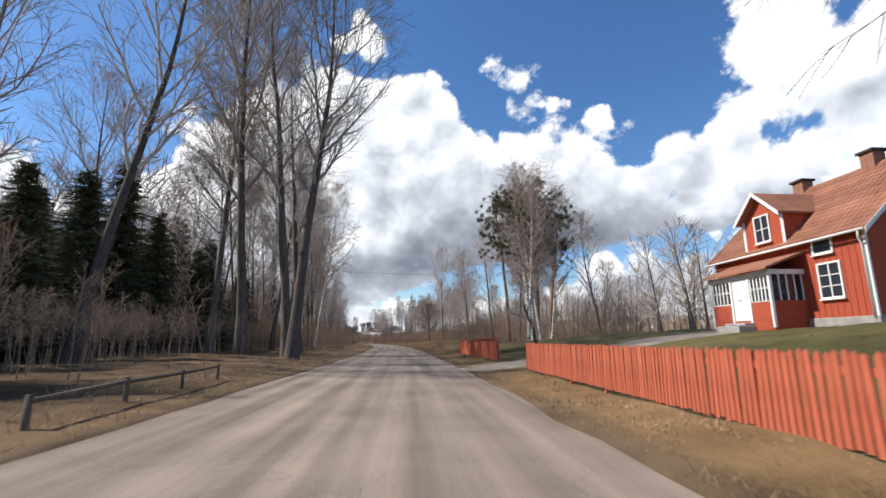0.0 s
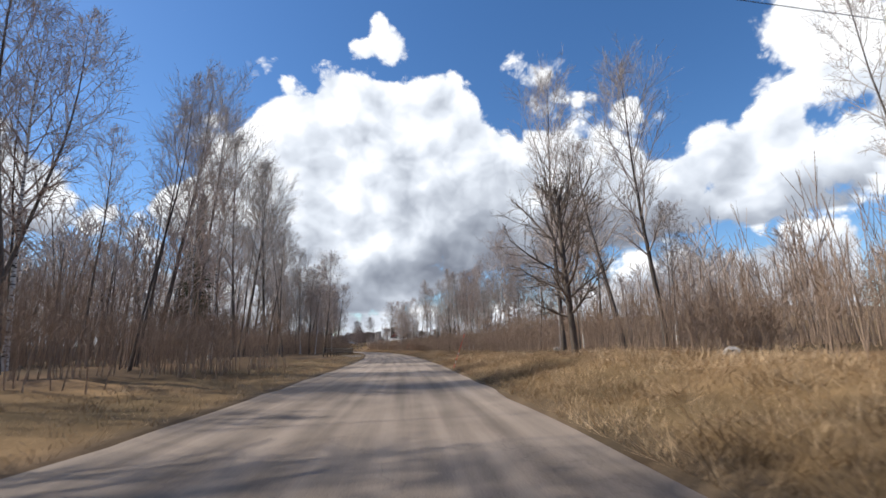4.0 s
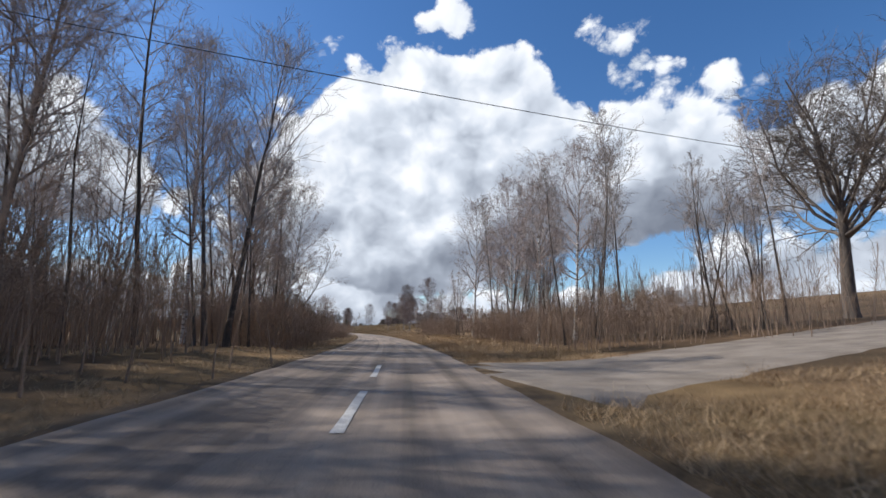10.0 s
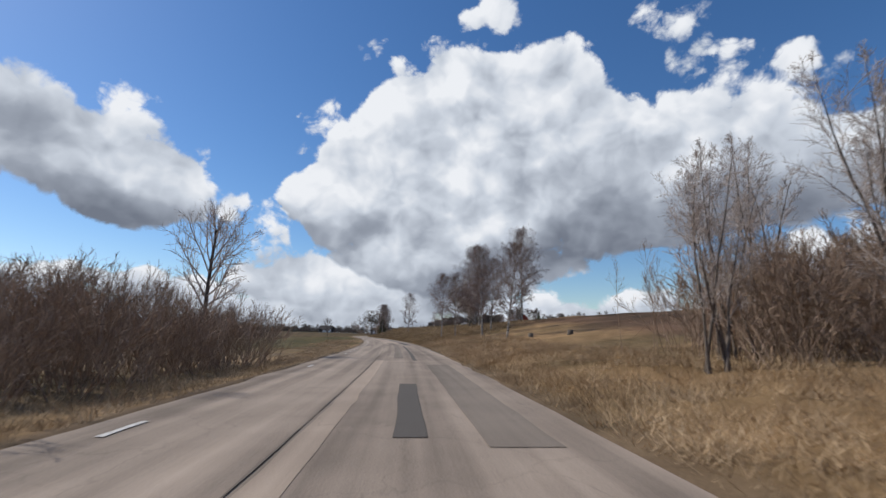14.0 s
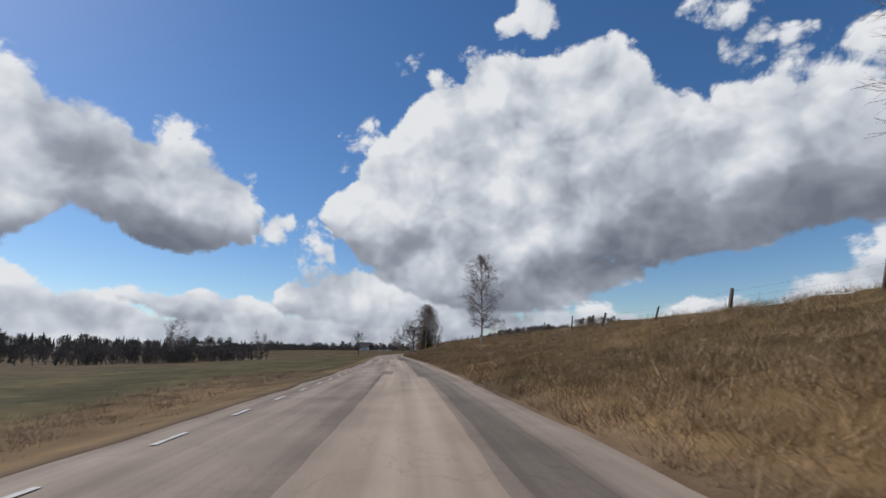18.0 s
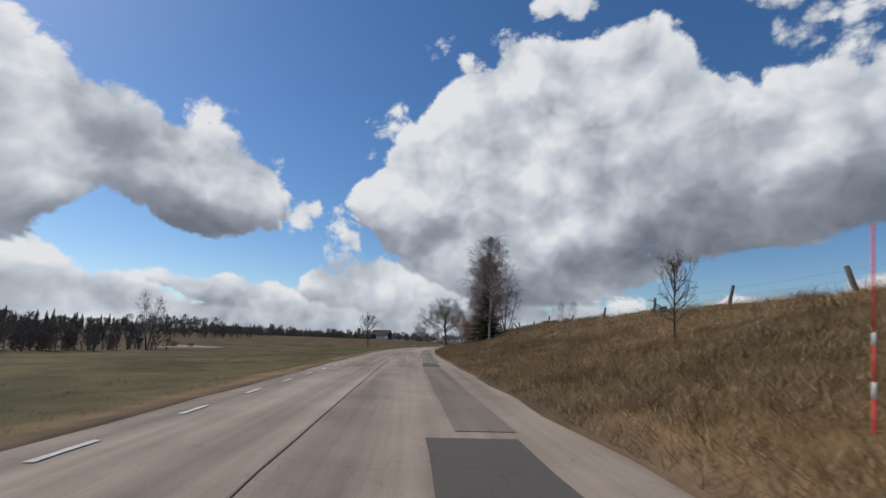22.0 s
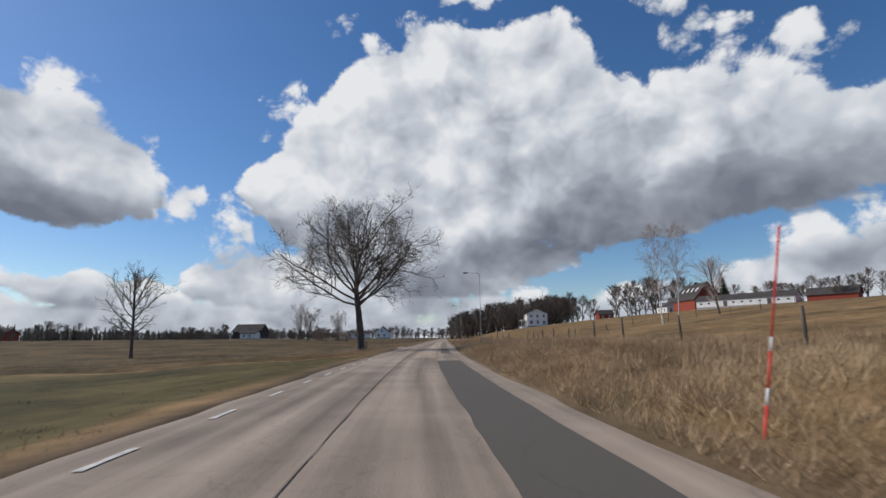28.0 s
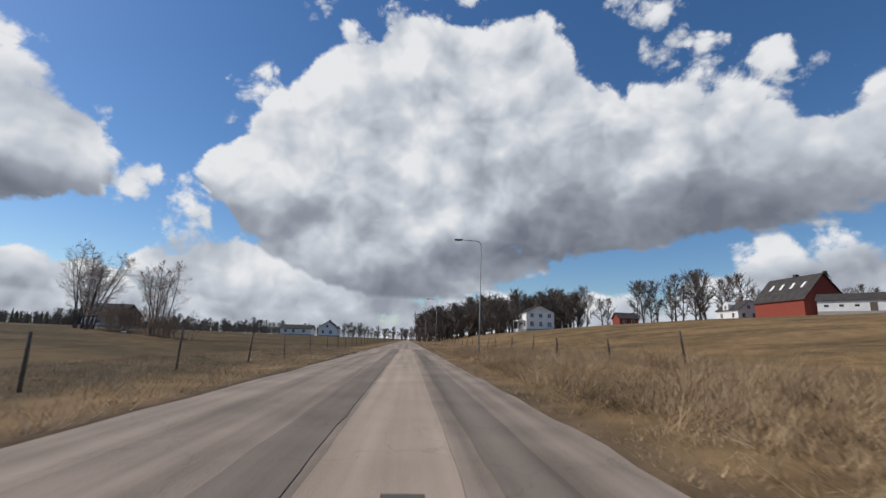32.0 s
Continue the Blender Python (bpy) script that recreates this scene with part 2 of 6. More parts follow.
def birch_bark(name, dark, light):
    m = surface(name, dark, light, 3.0, 30.0, 0.7, 0.4)
    nt = m.node_tree
    n, k = nt.nodes, nt.links
    tc = [x for x in n if x.type == "TEX_COORD"][0]
    mp = n.new("ShaderNodeMapping")
    mp.inputs["Scale"].default_value = (4, 4, 14)
    k.new(tc.outputs["Object"], mp.inputs["Vector"])
    t = n.new("ShaderNodeTexNoise")
    t.inputs["Scale"].default_value, t.inputs["Detail"].default_value = 1.0, 4
    k.new(mp.outputs["Vector"], t.inputs["Vector"])
    r = ramp_node(nt, [(0.52, (1, 1, 1)), (0.6, (0.07, 0.06, 0.055))])
    k.new(t.outputs["Fac"], r.inputs["Fac"])
    mul = n.new("ShaderNodeMix")
    mul.data_type, mul.blend_type = "RGBA", "MULTIPLY"
    mul.inputs[0].default_value = 1.0
    base = [x for x in n if x.type == "VALTORGB"][0]
    k.new(base.outputs["Color"], mul.inputs[6])
    k.new(r.outputs["Color"], mul.inputs[7])
    k.new(mul.outputs[2], n["Principled BSDF"].inputs["Base Color"])
    return m


def pane_glass():
    m = bpy.data.materials.new("window_glass")
    m.use_nodes = True
    b = m.node_tree.nodes["Principled BSDF"]
    b.inputs["Base Color"].default_value = (0.03, 0.035, 0.045, 1)
    b.inputs["Roughness"].default_value = 0.06
    b.inputs["Specular IOR Level"].default_value = 0.6
    return m


EARTH = ground_material()
ASPHALT = asphalt_material("old_asphalt", (0.15, 0.117, 0.09), (0.4, 0.318, 0.247))
TAR = asphalt_material("dark_asphalt_repair", (0.09, 0.078, 0.067), (0.18, 0.156, 0.134), False)
WORN = asphalt_material("worn_asphalt_repair", (0.115, 0.093, 0.073), (0.25, 0.203, 0.16), True)
PALE = asphalt_material("pale_asphalt_repair", (0.25, 0.195, 0.148), (0.46, 0.362, 0.278), True)
GRAVEL = surface("gravel", (0.16, 0.13, 0.1), (0.34, 0.29, 0.23), 1.2, 40.0, 0.95, 0.9)
LINE = surface("worn_road_paint", (0.34, 0.32, 0.29), (0.66, 0.64, 0.6), 5.0, 40.0, 0.8, 0.2)
BIRCH = birch_bark("birch_bark", (0.5, 0.46, 0.42), (0.78, 0.75, 0.7))
OLD_BIRCH = birch_bark("old_birch_bark", (0.17, 0.145, 0.125), (0.52, 0.48, 0.43))
BARK = surface("grey_bark", (0.055, 0.045, 0.037), (0.18, 0.147, 0.122), 5.0, 40.0, 0.95, 0.9, vary=0.25, stretch=(3, 3, 0.6))
TWIG = surface("brown_twigs", (0.29, 0.24, 0.205), (0.54, 0.465, 0.41), 3.0, 30.0, 0.9, 0.0, vary=0.25)
TWIG_RED = surface("reddish_birch_twigs", (0.24, 0.18, 0.15), (0.46, 0.365, 0.31), 3.0, 30.0, 0.9, 0.0, vary=0.2)
BRUSH = surface("brown_brush_stems", (0.19, 0.134, 0.096), (0.42, 0.305, 0.22), 1.2, 20.0, 0.95, 0.0, island=0.3)
PINE_BARK = surface("orange_pine_bark", (0.14, 0.085, 0.055), (0.36, 0.21, 0.13), 4.0, 30.0, 0.95, 0.9, stretch=(3, 3, 0.7))
NEEDLE = surface("spruce_needles", (0.038, 0.044, 0.02), (0.1, 0.108, 0.05), 4.0, 30.0, 0.8, 0.0, island=0.35)
PINE_NEEDLE = surface("pine_needles", (0.045, 0.065, 0.025), (0.12, 0.14, 0.06), 4.0, 30.0, 0.8, 0.0, island=0.35)
STRAW = surface("dry_straw_grass", (0.17, 0.108, 0.056), (0.62, 0.455, 0.275), 0.35, 6.0, 0.9, 0.0, island=0.45)
# brown dead grass; the tone also takes in some shade of the bank trees
BANK = surface("brown_bank_grass", (0.105, 0.07, 0.032), (0.45, 0.315, 0.165), 0.5, 5.0, 0.9, 0.0, island=0.5)
GREEN = surface("short_green_grass", (0.07, 0.072, 0.03), (0.16, 0.14, 0.065), 0.5, 6.0, 0.9, 0.0, island=0.3)
RED = surface("red_board_paint", (0.33, 0.062, 0.032), (0.46, 0.1, 0.052), 3.0, 40.0, 0.85, 0.25, stretch=(6, 6, 0.5))
BARN_RED = surface("dark_red_barn_paint", (0.2, 0.042, 0.028), (0.31, 0.072, 0.045), 1.5, 30.0, 0.9, 0.25, stretch=(6, 6, 0.5))
TWIG_PLUM = surface("plum_brown_birch_twigs", (0.12, 0.085, 0.072), (0.28, 0.205, 0.175), 3.0, 30.0, 0.9, 0.0, vary=0.2)
# grey twigs with backlight shade in the colour: crowns dark against bright cloud
TWIG_SILHOUETTE = surface("silhouette_grey_twigs", (0.1, 0.08, 0.066), (0.25, 0.205, 0.17), 3.0, 30.0, 0.9, 0.0, vary=0.2)
PALE_GRAVEL = surface("pale_gravel", (0.15, 0.12, 0.092), (0.31, 0.26, 0.208), 0.8, 40.0, 0.95, 0.9)
FENCE_RED = surface("orange_red_fence_paint", (0.36, 0.085, 0.045), (0.54, 0.15, 0.08), 4.0, 30.0, 0.85, 0.3, vary=0.12, stretch=(6, 6, 0.7))
WHITE = surface("white_paint", (0.7, 0.69, 0.66), (0.83, 0.82, 0.8), 3.0, 40.0, 0.6, 0.1)
PLASTER = surface("white_plaster", (0.66, 0.65, 0.62), (0.82, 0.81, 0.79), 0.8, 30.0, 0.85, 0.2)
TILE = surface("clay_roof_tiles", (0.2, 0.085, 0.05), (0.36, 0.16, 0.1), 1.2, 25.0, 0.85, 0.4, vary=0.15)
SLATE = surface("dark_roofing", (0.04, 0.036, 0.035), (0.09, 0.08, 0.075), 1.0, 20.0, 0.95, 0.3, spec=0.1)
STONE = surface("grey_foundation_stone", (0.25, 0.23, 0.21), (0.42, 0.4, 0.37), 3.0, 30.0, 0.9, 0.5)
BRICK = surface("brick_chimney", (0.2, 0.09, 0.06), (0.36, 0.19, 0.13), 6.0, 40.0, 0.9, 0.5)
OLD_WOOD = surface("weathered_wood", (0.055, 0.044, 0.035), (0.19, 0.155, 0.12), 5.0, 60.0, 0.9, 0.6, vary=0.2, stretch=(4, 4, 0.5))
STEEL = surface("galvanised_steel", (0.14, 0.145, 0.15), (0.24, 0.245, 0.25), 4.0, 40.0, 0.5, 0.1, metal=0.6)
WIRE = surface("dark_wire", (0.05, 0.05, 0.05), (0.1, 0.1, 0.1), 5.0, 40.0, 0.6, 0.0, metal=0.3)
POLE_RED = surface("red_plastic", (0.6, 0.03, 0.03), (0.75, 0.06, 0.05), 3.0, 30.0, 0.5, 0.05)
GLASS = pane_glass()


# ---- mesh helpers ----
def tri_mesh(name, verts, tris, mats, index=None, smooth=True):
    me = bpy.data.meshes.new(name)
    v, f = np.asarray(verts, np.float32), np.asarray(tris, np.int32)
    me.vertices.add(len(v))
    me.vertices.foreach_set("co", v.ravel())
    me.loops.add(f.size)
    me.loops.foreach_set("vertex_index", f.ravel())
    me.polygons.add(len(f))
    me.polygons.foreach_set("loop_start", np.arange(0, f.size, f.shape[1], dtype=np.int32))
    for m in mats:
        me.materials.append(m)
    if index is not None:
        me.polygons.foreach_set("material_index", np.asarray(index, np.int32))
    me.polygons.foreach_set("use_smooth", np.full(len(f), smooth))
    me.update(calc_edges=True)
    return me


def thing(name, m, label, category, group="", kind=""):
    ob = new(name)
    ob.matrix_world = m
    ob.empty_display_size = 0.3
    return tagged(ob, label, category, group, kind)


def part(name, mesh, parent, label="", m=None):
    ob = new(name, mesh)
    ob.parent = parent
    if m is not None:
        ob.matrix_local = m
    return tagged(ob, label)


class Solid:
    """Gathers boxes, prisms and tubes into one mesh."""

    def __init__(self):
        self.v, self.f = [], []

    def box(self, x0, x1, y0, y1, z0, z1, bev=0.0):
        bm = bmesh.new()
        bmesh.ops.create_cube(bm, size=1, matrix=Matrix.Translation(((x0 + x1) / 2, (y0 + y1) / 2, (z0 + z1) / 2)) @ Matrix.Diagonal((x1 - x0, y1 - y0, z1 - z0, 1)))
        if bev:
            bmesh.ops.bevel(bm, geom=bm.edges[:], offset=bev, segments=1, affect="EDGES")
        self.take(bm)
        return self

    def take(self, bm):
        o = len(self.v)
        bm.verts.index_update()
        self.v += [tuple(p.co) for p in bm.verts]
        self.f += [tuple(o + p.index for p in q.verts) for q in bm.faces]
        bm.free()

    def prism(self, outline, a0, a1, axis="y"):
        """A convex outline of (u, z) swept from a0 to a1 along y or x."""
        o, n = len(self.v), len(outline)
        for a in (a0, a1):
            self.v += [(u, a, z) if axis == "y" else (a, u, z) for u, z in outline]
        for i in range(n):
            j = (i + 1) % n
            self.f.append((o + i, o + j, o + n + j, o + n + i))
        self.f += [tuple(range(o + n - 1, o - 1, -1)), tuple(range(o + n, o + 2 * n))]
        return self

    def tube(self, points, radii, n=8):
        o = len(self.v)
        pts = [Vector(p) for p in points]
        for i, p in enumerate(pts):
            w = (pts[min(i + 1, len(pts) - 1)] - pts[max(i - 1, 0)]).normalized()
            u = w.orthogonal().normalized() if i == 0 else (u - w * u.dot(w)).normalized()
            q = w.cross(u)
            r = radii[i] if isinstance(radii, (list, tuple)) else radii
            self.v += [tuple(p + (u * math.cos(6.2832 * k / n) + q * math.sin(6.2832 * k / n)) * r) for k in range(n)]
        for i in range(len(pts) - 1):
            for k in range(n):
                a, b = o + i * n + k, o + i * n + (k + 1) % n
                self.f.append((a, b, b + n, a + n))
        self.f += [tuple(range(o + n - 1, o - 1, -1)), tuple(range(o + len(pts) * n - n, o + len(pts) * n))]
        return self

    def mesh(self, name, material, smooth=False):
        me = bpy.data.meshes.new(name)
        me.from_pydata(self.v, [], self.f)
        bm = bmesh.new()
        bm.from_mesh(me)
        bmesh.ops.recalc_face_normals(bm, faces=bm.faces[:])
        bm.to_mesh(me)
        bm.free()
        me.materials.append(material)
        if smooth:
            me.polygons.foreach_set("use_smooth", [True] * len(me.polygons))
        return me


# ---- sky: a far dome of cumulus over the sky's own blue ----
# each bank of cumulus by its upper and lower edge: azimuths (degrees left of +y), then elevations there
BANKS = [
    ((-44, -36, -33, -30, -28, -26, -24.5, -22, -18, -11, -8, -6, -4, -2, 1, 4, 8, 13, 17.5, 21, 25, 27.5, 30, 33, 35, 37, 38.6),
     (27, 25.5, 25, 23.6, 23.2, 23.8, 25, 27.5, 28.5, 28.5, 29.5, 31.5, 33.5, 35.5, 37.2, 36.4, 36.4, 36.6, 37.4, 36, 33.6, 31.2, 27.6, 24.6, 21.8, 19.6, 17.6),
     (13, 12.5, 12.2, 12, 11.8, 11.6, 11.4, 11.1, 10.6, 9.9, 9.4, 9.1, 8.8, 8.3, 7.0, 5.4, 3.2, 2.2, 2, 2.4, 3.4, 4.6, 6.2, 8.8, 11.6, 14, 16)),
    ((44.8, 46.5, 50, 53.5, 57, 60.4, 63.8, 66, 69, 72, 76, 84), (19.2, 21.6, 22.4, 23.8, 24.8, 25.2, 26.2, 26.4, 27.6, 27.6, 30, 33), (15.4, 11.6, 9.6, 9.0, 9.7, 11.2, 12.4, 11.4, 8.2, 7.4, 6.6, 5)),
    ((54.5, 57, 59, 62, 65.5, 70, 76, 84), (2.6, 4.9, 5.9, 7.1, 8, 8, 8.4, 9), (2, 1.6, 1.4, 1, 0.6, 0.4, 0.2, 0)),
    ((42.5, 44, 46.7, 50, 53, 55, 58, 60), (4.2, 5.4, 6.6, 7.8, 6.7, 6.6, 7, 6), (2.6, 2.0, 1.8, 2.2, 3, 3.8, 5, 5.6)),
    ((2, 8, 14, 20, 26, 30, 34, 38, 41.7, 43.5), (6, 7, 7.8, 9, 11.2, 12.2, 12.6, 11.6, 9.4, 7), (0, 0, 0.3, 0.6, 0.8, 1, 1.6, 2.4, 4, 5.2)),
    ((-46, -36, -31, -25, -21, -18, -15, -11.4, -7.5, -4, 0, 5), (12.4, 11.6, 11.1, 10.2, 9.6, 9, 8.4, 7.4, 6, 4.8, 4.2, 3), (1, 0.8, 0.6, 0.5, 0.4, 0.3, 0.2, 0.1, 0, 0, 0, 0)),
]
HEAPS = [(-46.0, 29.0, 8.0, 9.0), (-50.0, 17.0, 9.0, 8.0), (-58.0, 24.0, 10.0, 12.0)]
WISPS = [
    (43.2, 14.3, 2.4, 1.8), (39.6, 14.0, 2.0, 1.5), (40.6, 11.6, 1.6, 1.1), (45.3, 11.4, 1.5, 1.3), (37.0, 12.8, 2.4, 1.6), (29.3, 33.8, 1.6, 1.9), (27.2, 35.8, 1.6, 1.4), (33.2, 28.3, 2.2, 2.0), (34.8, 25.6, 2.0, 1.7),
    (40.5, 26.6, 2.2, 0.7), (8.2, 38.2, 2.8, 2.2), (10.6, 41.0, 1.2, 1.8), (21.0, 39.0, 2.2, 1.0), (-14.6, 33.8, 4.0, 3.6), (-13.2, 30.0, 2.8, 3.0), (-19.5, 29.6, 2.6, 1.6), (-24.5, 27.5, 2.6, 2.0), (-29.0, 25.5, 2.4, 1.8), (38.6, 38.0, 1.6, 0.9), (13.5, 38.2, 2.0, 1.0), (36.6, 22.6, 1.6, 1.2), (38.5, 9.6, 3.0, 1.6), (33.0, 12.2, 3.5, 1.8), (27.5, 10.0, 4.0, 1.8), (21.0, 7.2, 4.0, 1.5), (13.0, 6.2, 4.0, 1.3), (47.0, 9.0, 2.0, 1.0), (-22.0, 10.6, 3.0, 1.0), (61.0, 9.6, 2.0, 1.0),
]
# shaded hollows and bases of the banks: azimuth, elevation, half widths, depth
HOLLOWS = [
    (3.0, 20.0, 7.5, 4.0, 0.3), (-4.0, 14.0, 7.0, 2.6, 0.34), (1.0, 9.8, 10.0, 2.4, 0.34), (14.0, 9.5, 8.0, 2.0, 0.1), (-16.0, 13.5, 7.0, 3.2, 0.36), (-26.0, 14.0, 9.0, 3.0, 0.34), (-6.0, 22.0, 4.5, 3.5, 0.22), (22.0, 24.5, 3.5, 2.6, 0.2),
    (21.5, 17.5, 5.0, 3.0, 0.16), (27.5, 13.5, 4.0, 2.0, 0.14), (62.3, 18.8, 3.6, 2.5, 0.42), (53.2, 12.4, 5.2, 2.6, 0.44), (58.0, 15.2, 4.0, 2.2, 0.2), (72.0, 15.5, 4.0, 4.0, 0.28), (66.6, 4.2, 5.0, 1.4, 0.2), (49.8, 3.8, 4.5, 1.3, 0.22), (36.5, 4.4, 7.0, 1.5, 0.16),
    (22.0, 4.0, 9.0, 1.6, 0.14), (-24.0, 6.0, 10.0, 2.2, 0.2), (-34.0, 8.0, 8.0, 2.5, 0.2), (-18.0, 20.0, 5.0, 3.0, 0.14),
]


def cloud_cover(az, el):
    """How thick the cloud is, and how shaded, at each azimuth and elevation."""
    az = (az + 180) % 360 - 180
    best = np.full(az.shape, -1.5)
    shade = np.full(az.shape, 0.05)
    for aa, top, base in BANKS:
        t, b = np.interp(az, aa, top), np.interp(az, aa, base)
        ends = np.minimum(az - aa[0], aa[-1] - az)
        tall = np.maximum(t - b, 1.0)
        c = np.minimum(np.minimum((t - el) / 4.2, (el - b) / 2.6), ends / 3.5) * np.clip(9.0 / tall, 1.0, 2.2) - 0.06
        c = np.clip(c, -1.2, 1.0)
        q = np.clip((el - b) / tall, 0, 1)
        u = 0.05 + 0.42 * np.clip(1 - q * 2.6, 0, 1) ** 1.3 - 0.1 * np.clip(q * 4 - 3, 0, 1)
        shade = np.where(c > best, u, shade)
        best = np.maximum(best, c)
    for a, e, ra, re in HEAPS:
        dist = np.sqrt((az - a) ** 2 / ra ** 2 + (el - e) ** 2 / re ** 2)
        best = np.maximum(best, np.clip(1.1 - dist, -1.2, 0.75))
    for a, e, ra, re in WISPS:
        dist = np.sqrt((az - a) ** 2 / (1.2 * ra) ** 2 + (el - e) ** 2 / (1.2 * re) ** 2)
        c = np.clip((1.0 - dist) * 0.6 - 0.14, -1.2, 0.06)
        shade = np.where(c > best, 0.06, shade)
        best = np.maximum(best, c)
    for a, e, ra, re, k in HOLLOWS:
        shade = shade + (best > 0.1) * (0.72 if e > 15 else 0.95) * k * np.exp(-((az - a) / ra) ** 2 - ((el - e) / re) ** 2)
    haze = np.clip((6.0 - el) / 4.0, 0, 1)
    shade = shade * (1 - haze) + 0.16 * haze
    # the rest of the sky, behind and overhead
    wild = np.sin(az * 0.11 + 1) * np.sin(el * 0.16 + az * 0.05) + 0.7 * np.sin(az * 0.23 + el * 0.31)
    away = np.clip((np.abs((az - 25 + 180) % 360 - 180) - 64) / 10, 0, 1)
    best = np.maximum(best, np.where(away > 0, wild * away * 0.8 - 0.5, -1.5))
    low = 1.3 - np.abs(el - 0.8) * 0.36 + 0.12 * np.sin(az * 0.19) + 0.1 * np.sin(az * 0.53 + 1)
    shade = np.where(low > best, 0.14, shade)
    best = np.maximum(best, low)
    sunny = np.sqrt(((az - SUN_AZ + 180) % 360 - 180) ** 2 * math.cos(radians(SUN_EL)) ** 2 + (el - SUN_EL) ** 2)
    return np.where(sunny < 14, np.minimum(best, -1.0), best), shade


def cloud_material():
    m = bpy.data.materials.new("cumulus")
    m.use_nodes = True
    m.cycles.emission_sampling = "NONE"
    nt = m.node_tree
    n, k = nt.nodes, nt.links
    n.remove(n["Principled BSDF"])
    out = n["Material Output"]
    tc = n.new("ShaderNodeTexCoord")
    unit = n.new("ShaderNodeVectorMath")
    unit.operation = "NORMALIZE"
    k.new(tc.outputs["Object"], unit.inputs[0])
    flat = n.new("ShaderNodeMapping")
    flat.inputs["Scale"].default_value = (1, 1, 1.12)
    k.new(unit.outputs[0], flat.inputs["Vector"])
    cover, under = n.new("ShaderNodeAttribute"), n.new("ShaderNodeAttribute")
    cover.attribute_name, under.attribute_name = "cover", "under"

    def noise_at(scale, detail, rough):
        t = n.new("ShaderNodeTexNoise")
        t.inputs["Scale"].default_value, t.inputs["Detail"].default_value, t.inputs["Roughness"].default_value = scale, detail, rough
        k.new(flat.outputs["Vector"], t.inputs["Vector"])
        return t.outputs["Fac"]

    def calc(op, a, b, c=None):
        q = n.new("ShaderNodeMath")
        q.operation = op
        for i, v in enumerate((a, b, c)):
            if v is None:
                continue
            if isinstance(v, (int, float)):
                q.inputs[i].default_value = v
            else:
                k.new(v, q.inputs[i])
        return q.outputs[0]

    bend = n.new("ShaderNodeTexNoise")
    bend.inputs["Scale"].default_value, bend.inputs["Detail"].default_value = 9.0, 4
    k.new(flat.outputs["Vector"], bend.inputs["Vector"])
    bent = n.new("ShaderNodeVectorMath")
    bent.operation = "MULTIPLY_ADD"
    k.new(bend.outputs["Color"], bent.inputs[0])
    bent.inputs[1].default_value = (0.07, 0.07, 0.07)
    k.new(flat.outputs["Vector"], bent.inputs[2])
    # shifted towards the sun, to paint the billows' lit and shaded sides
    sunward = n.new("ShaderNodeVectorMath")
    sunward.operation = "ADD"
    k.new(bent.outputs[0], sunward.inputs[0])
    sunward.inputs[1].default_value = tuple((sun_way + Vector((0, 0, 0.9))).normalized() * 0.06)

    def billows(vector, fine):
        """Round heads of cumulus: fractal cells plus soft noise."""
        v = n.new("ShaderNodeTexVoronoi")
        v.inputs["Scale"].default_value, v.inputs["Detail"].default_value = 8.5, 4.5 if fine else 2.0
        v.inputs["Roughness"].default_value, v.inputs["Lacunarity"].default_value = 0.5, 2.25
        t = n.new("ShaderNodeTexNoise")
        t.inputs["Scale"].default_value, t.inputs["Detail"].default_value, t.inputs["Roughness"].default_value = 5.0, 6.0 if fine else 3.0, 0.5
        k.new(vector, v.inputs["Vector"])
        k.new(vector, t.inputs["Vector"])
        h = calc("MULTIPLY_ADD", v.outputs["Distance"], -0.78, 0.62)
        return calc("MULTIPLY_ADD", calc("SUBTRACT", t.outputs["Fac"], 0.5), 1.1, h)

    here = billows(bent.outputs[0], True)
    wisp = noise_at(30.0, 8, 0.62)
    d = calc("MULTIPLY_ADD", here, 1.3, cover.outputs["Fac"])
    d = calc("MULTIPLY_ADD", calc("SUBTRACT", wisp, 0.5), 0.34, d)
    edge = n.new("ShaderNodeMapRange")
    edge.interpolation_type = "SMOOTHSTEP"
    edge.inputs["From Min"].default_value, edge.inputs["From Max"].default_value = -0.1, 0.22
    k.new(d, edge.inputs["Value"])
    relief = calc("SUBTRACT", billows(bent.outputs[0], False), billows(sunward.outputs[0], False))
    soft = noise_at(6.0, 5, 0.5)
    # g: painted shade in the glow, from grey bases, hollows and sides facing away
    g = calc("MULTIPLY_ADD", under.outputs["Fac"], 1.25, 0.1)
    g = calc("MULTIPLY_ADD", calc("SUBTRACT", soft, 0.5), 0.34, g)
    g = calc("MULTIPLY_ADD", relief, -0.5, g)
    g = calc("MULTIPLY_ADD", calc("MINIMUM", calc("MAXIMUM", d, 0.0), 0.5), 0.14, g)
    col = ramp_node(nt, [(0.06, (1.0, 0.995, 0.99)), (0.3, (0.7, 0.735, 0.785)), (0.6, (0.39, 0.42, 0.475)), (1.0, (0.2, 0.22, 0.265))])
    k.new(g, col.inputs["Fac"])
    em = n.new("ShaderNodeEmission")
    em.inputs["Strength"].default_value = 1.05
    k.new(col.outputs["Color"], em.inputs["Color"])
    tr = n.new("ShaderNodeBsdfTransparent")
    mix = n.new("ShaderNodeMixShader")
    k.new(edge.outputs["Result"], mix.inputs[0])
    k.new(tr.outputs[0], mix.inputs[1])
    k.new(em.outputs[0], mix.inputs[2])
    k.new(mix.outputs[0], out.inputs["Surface"])
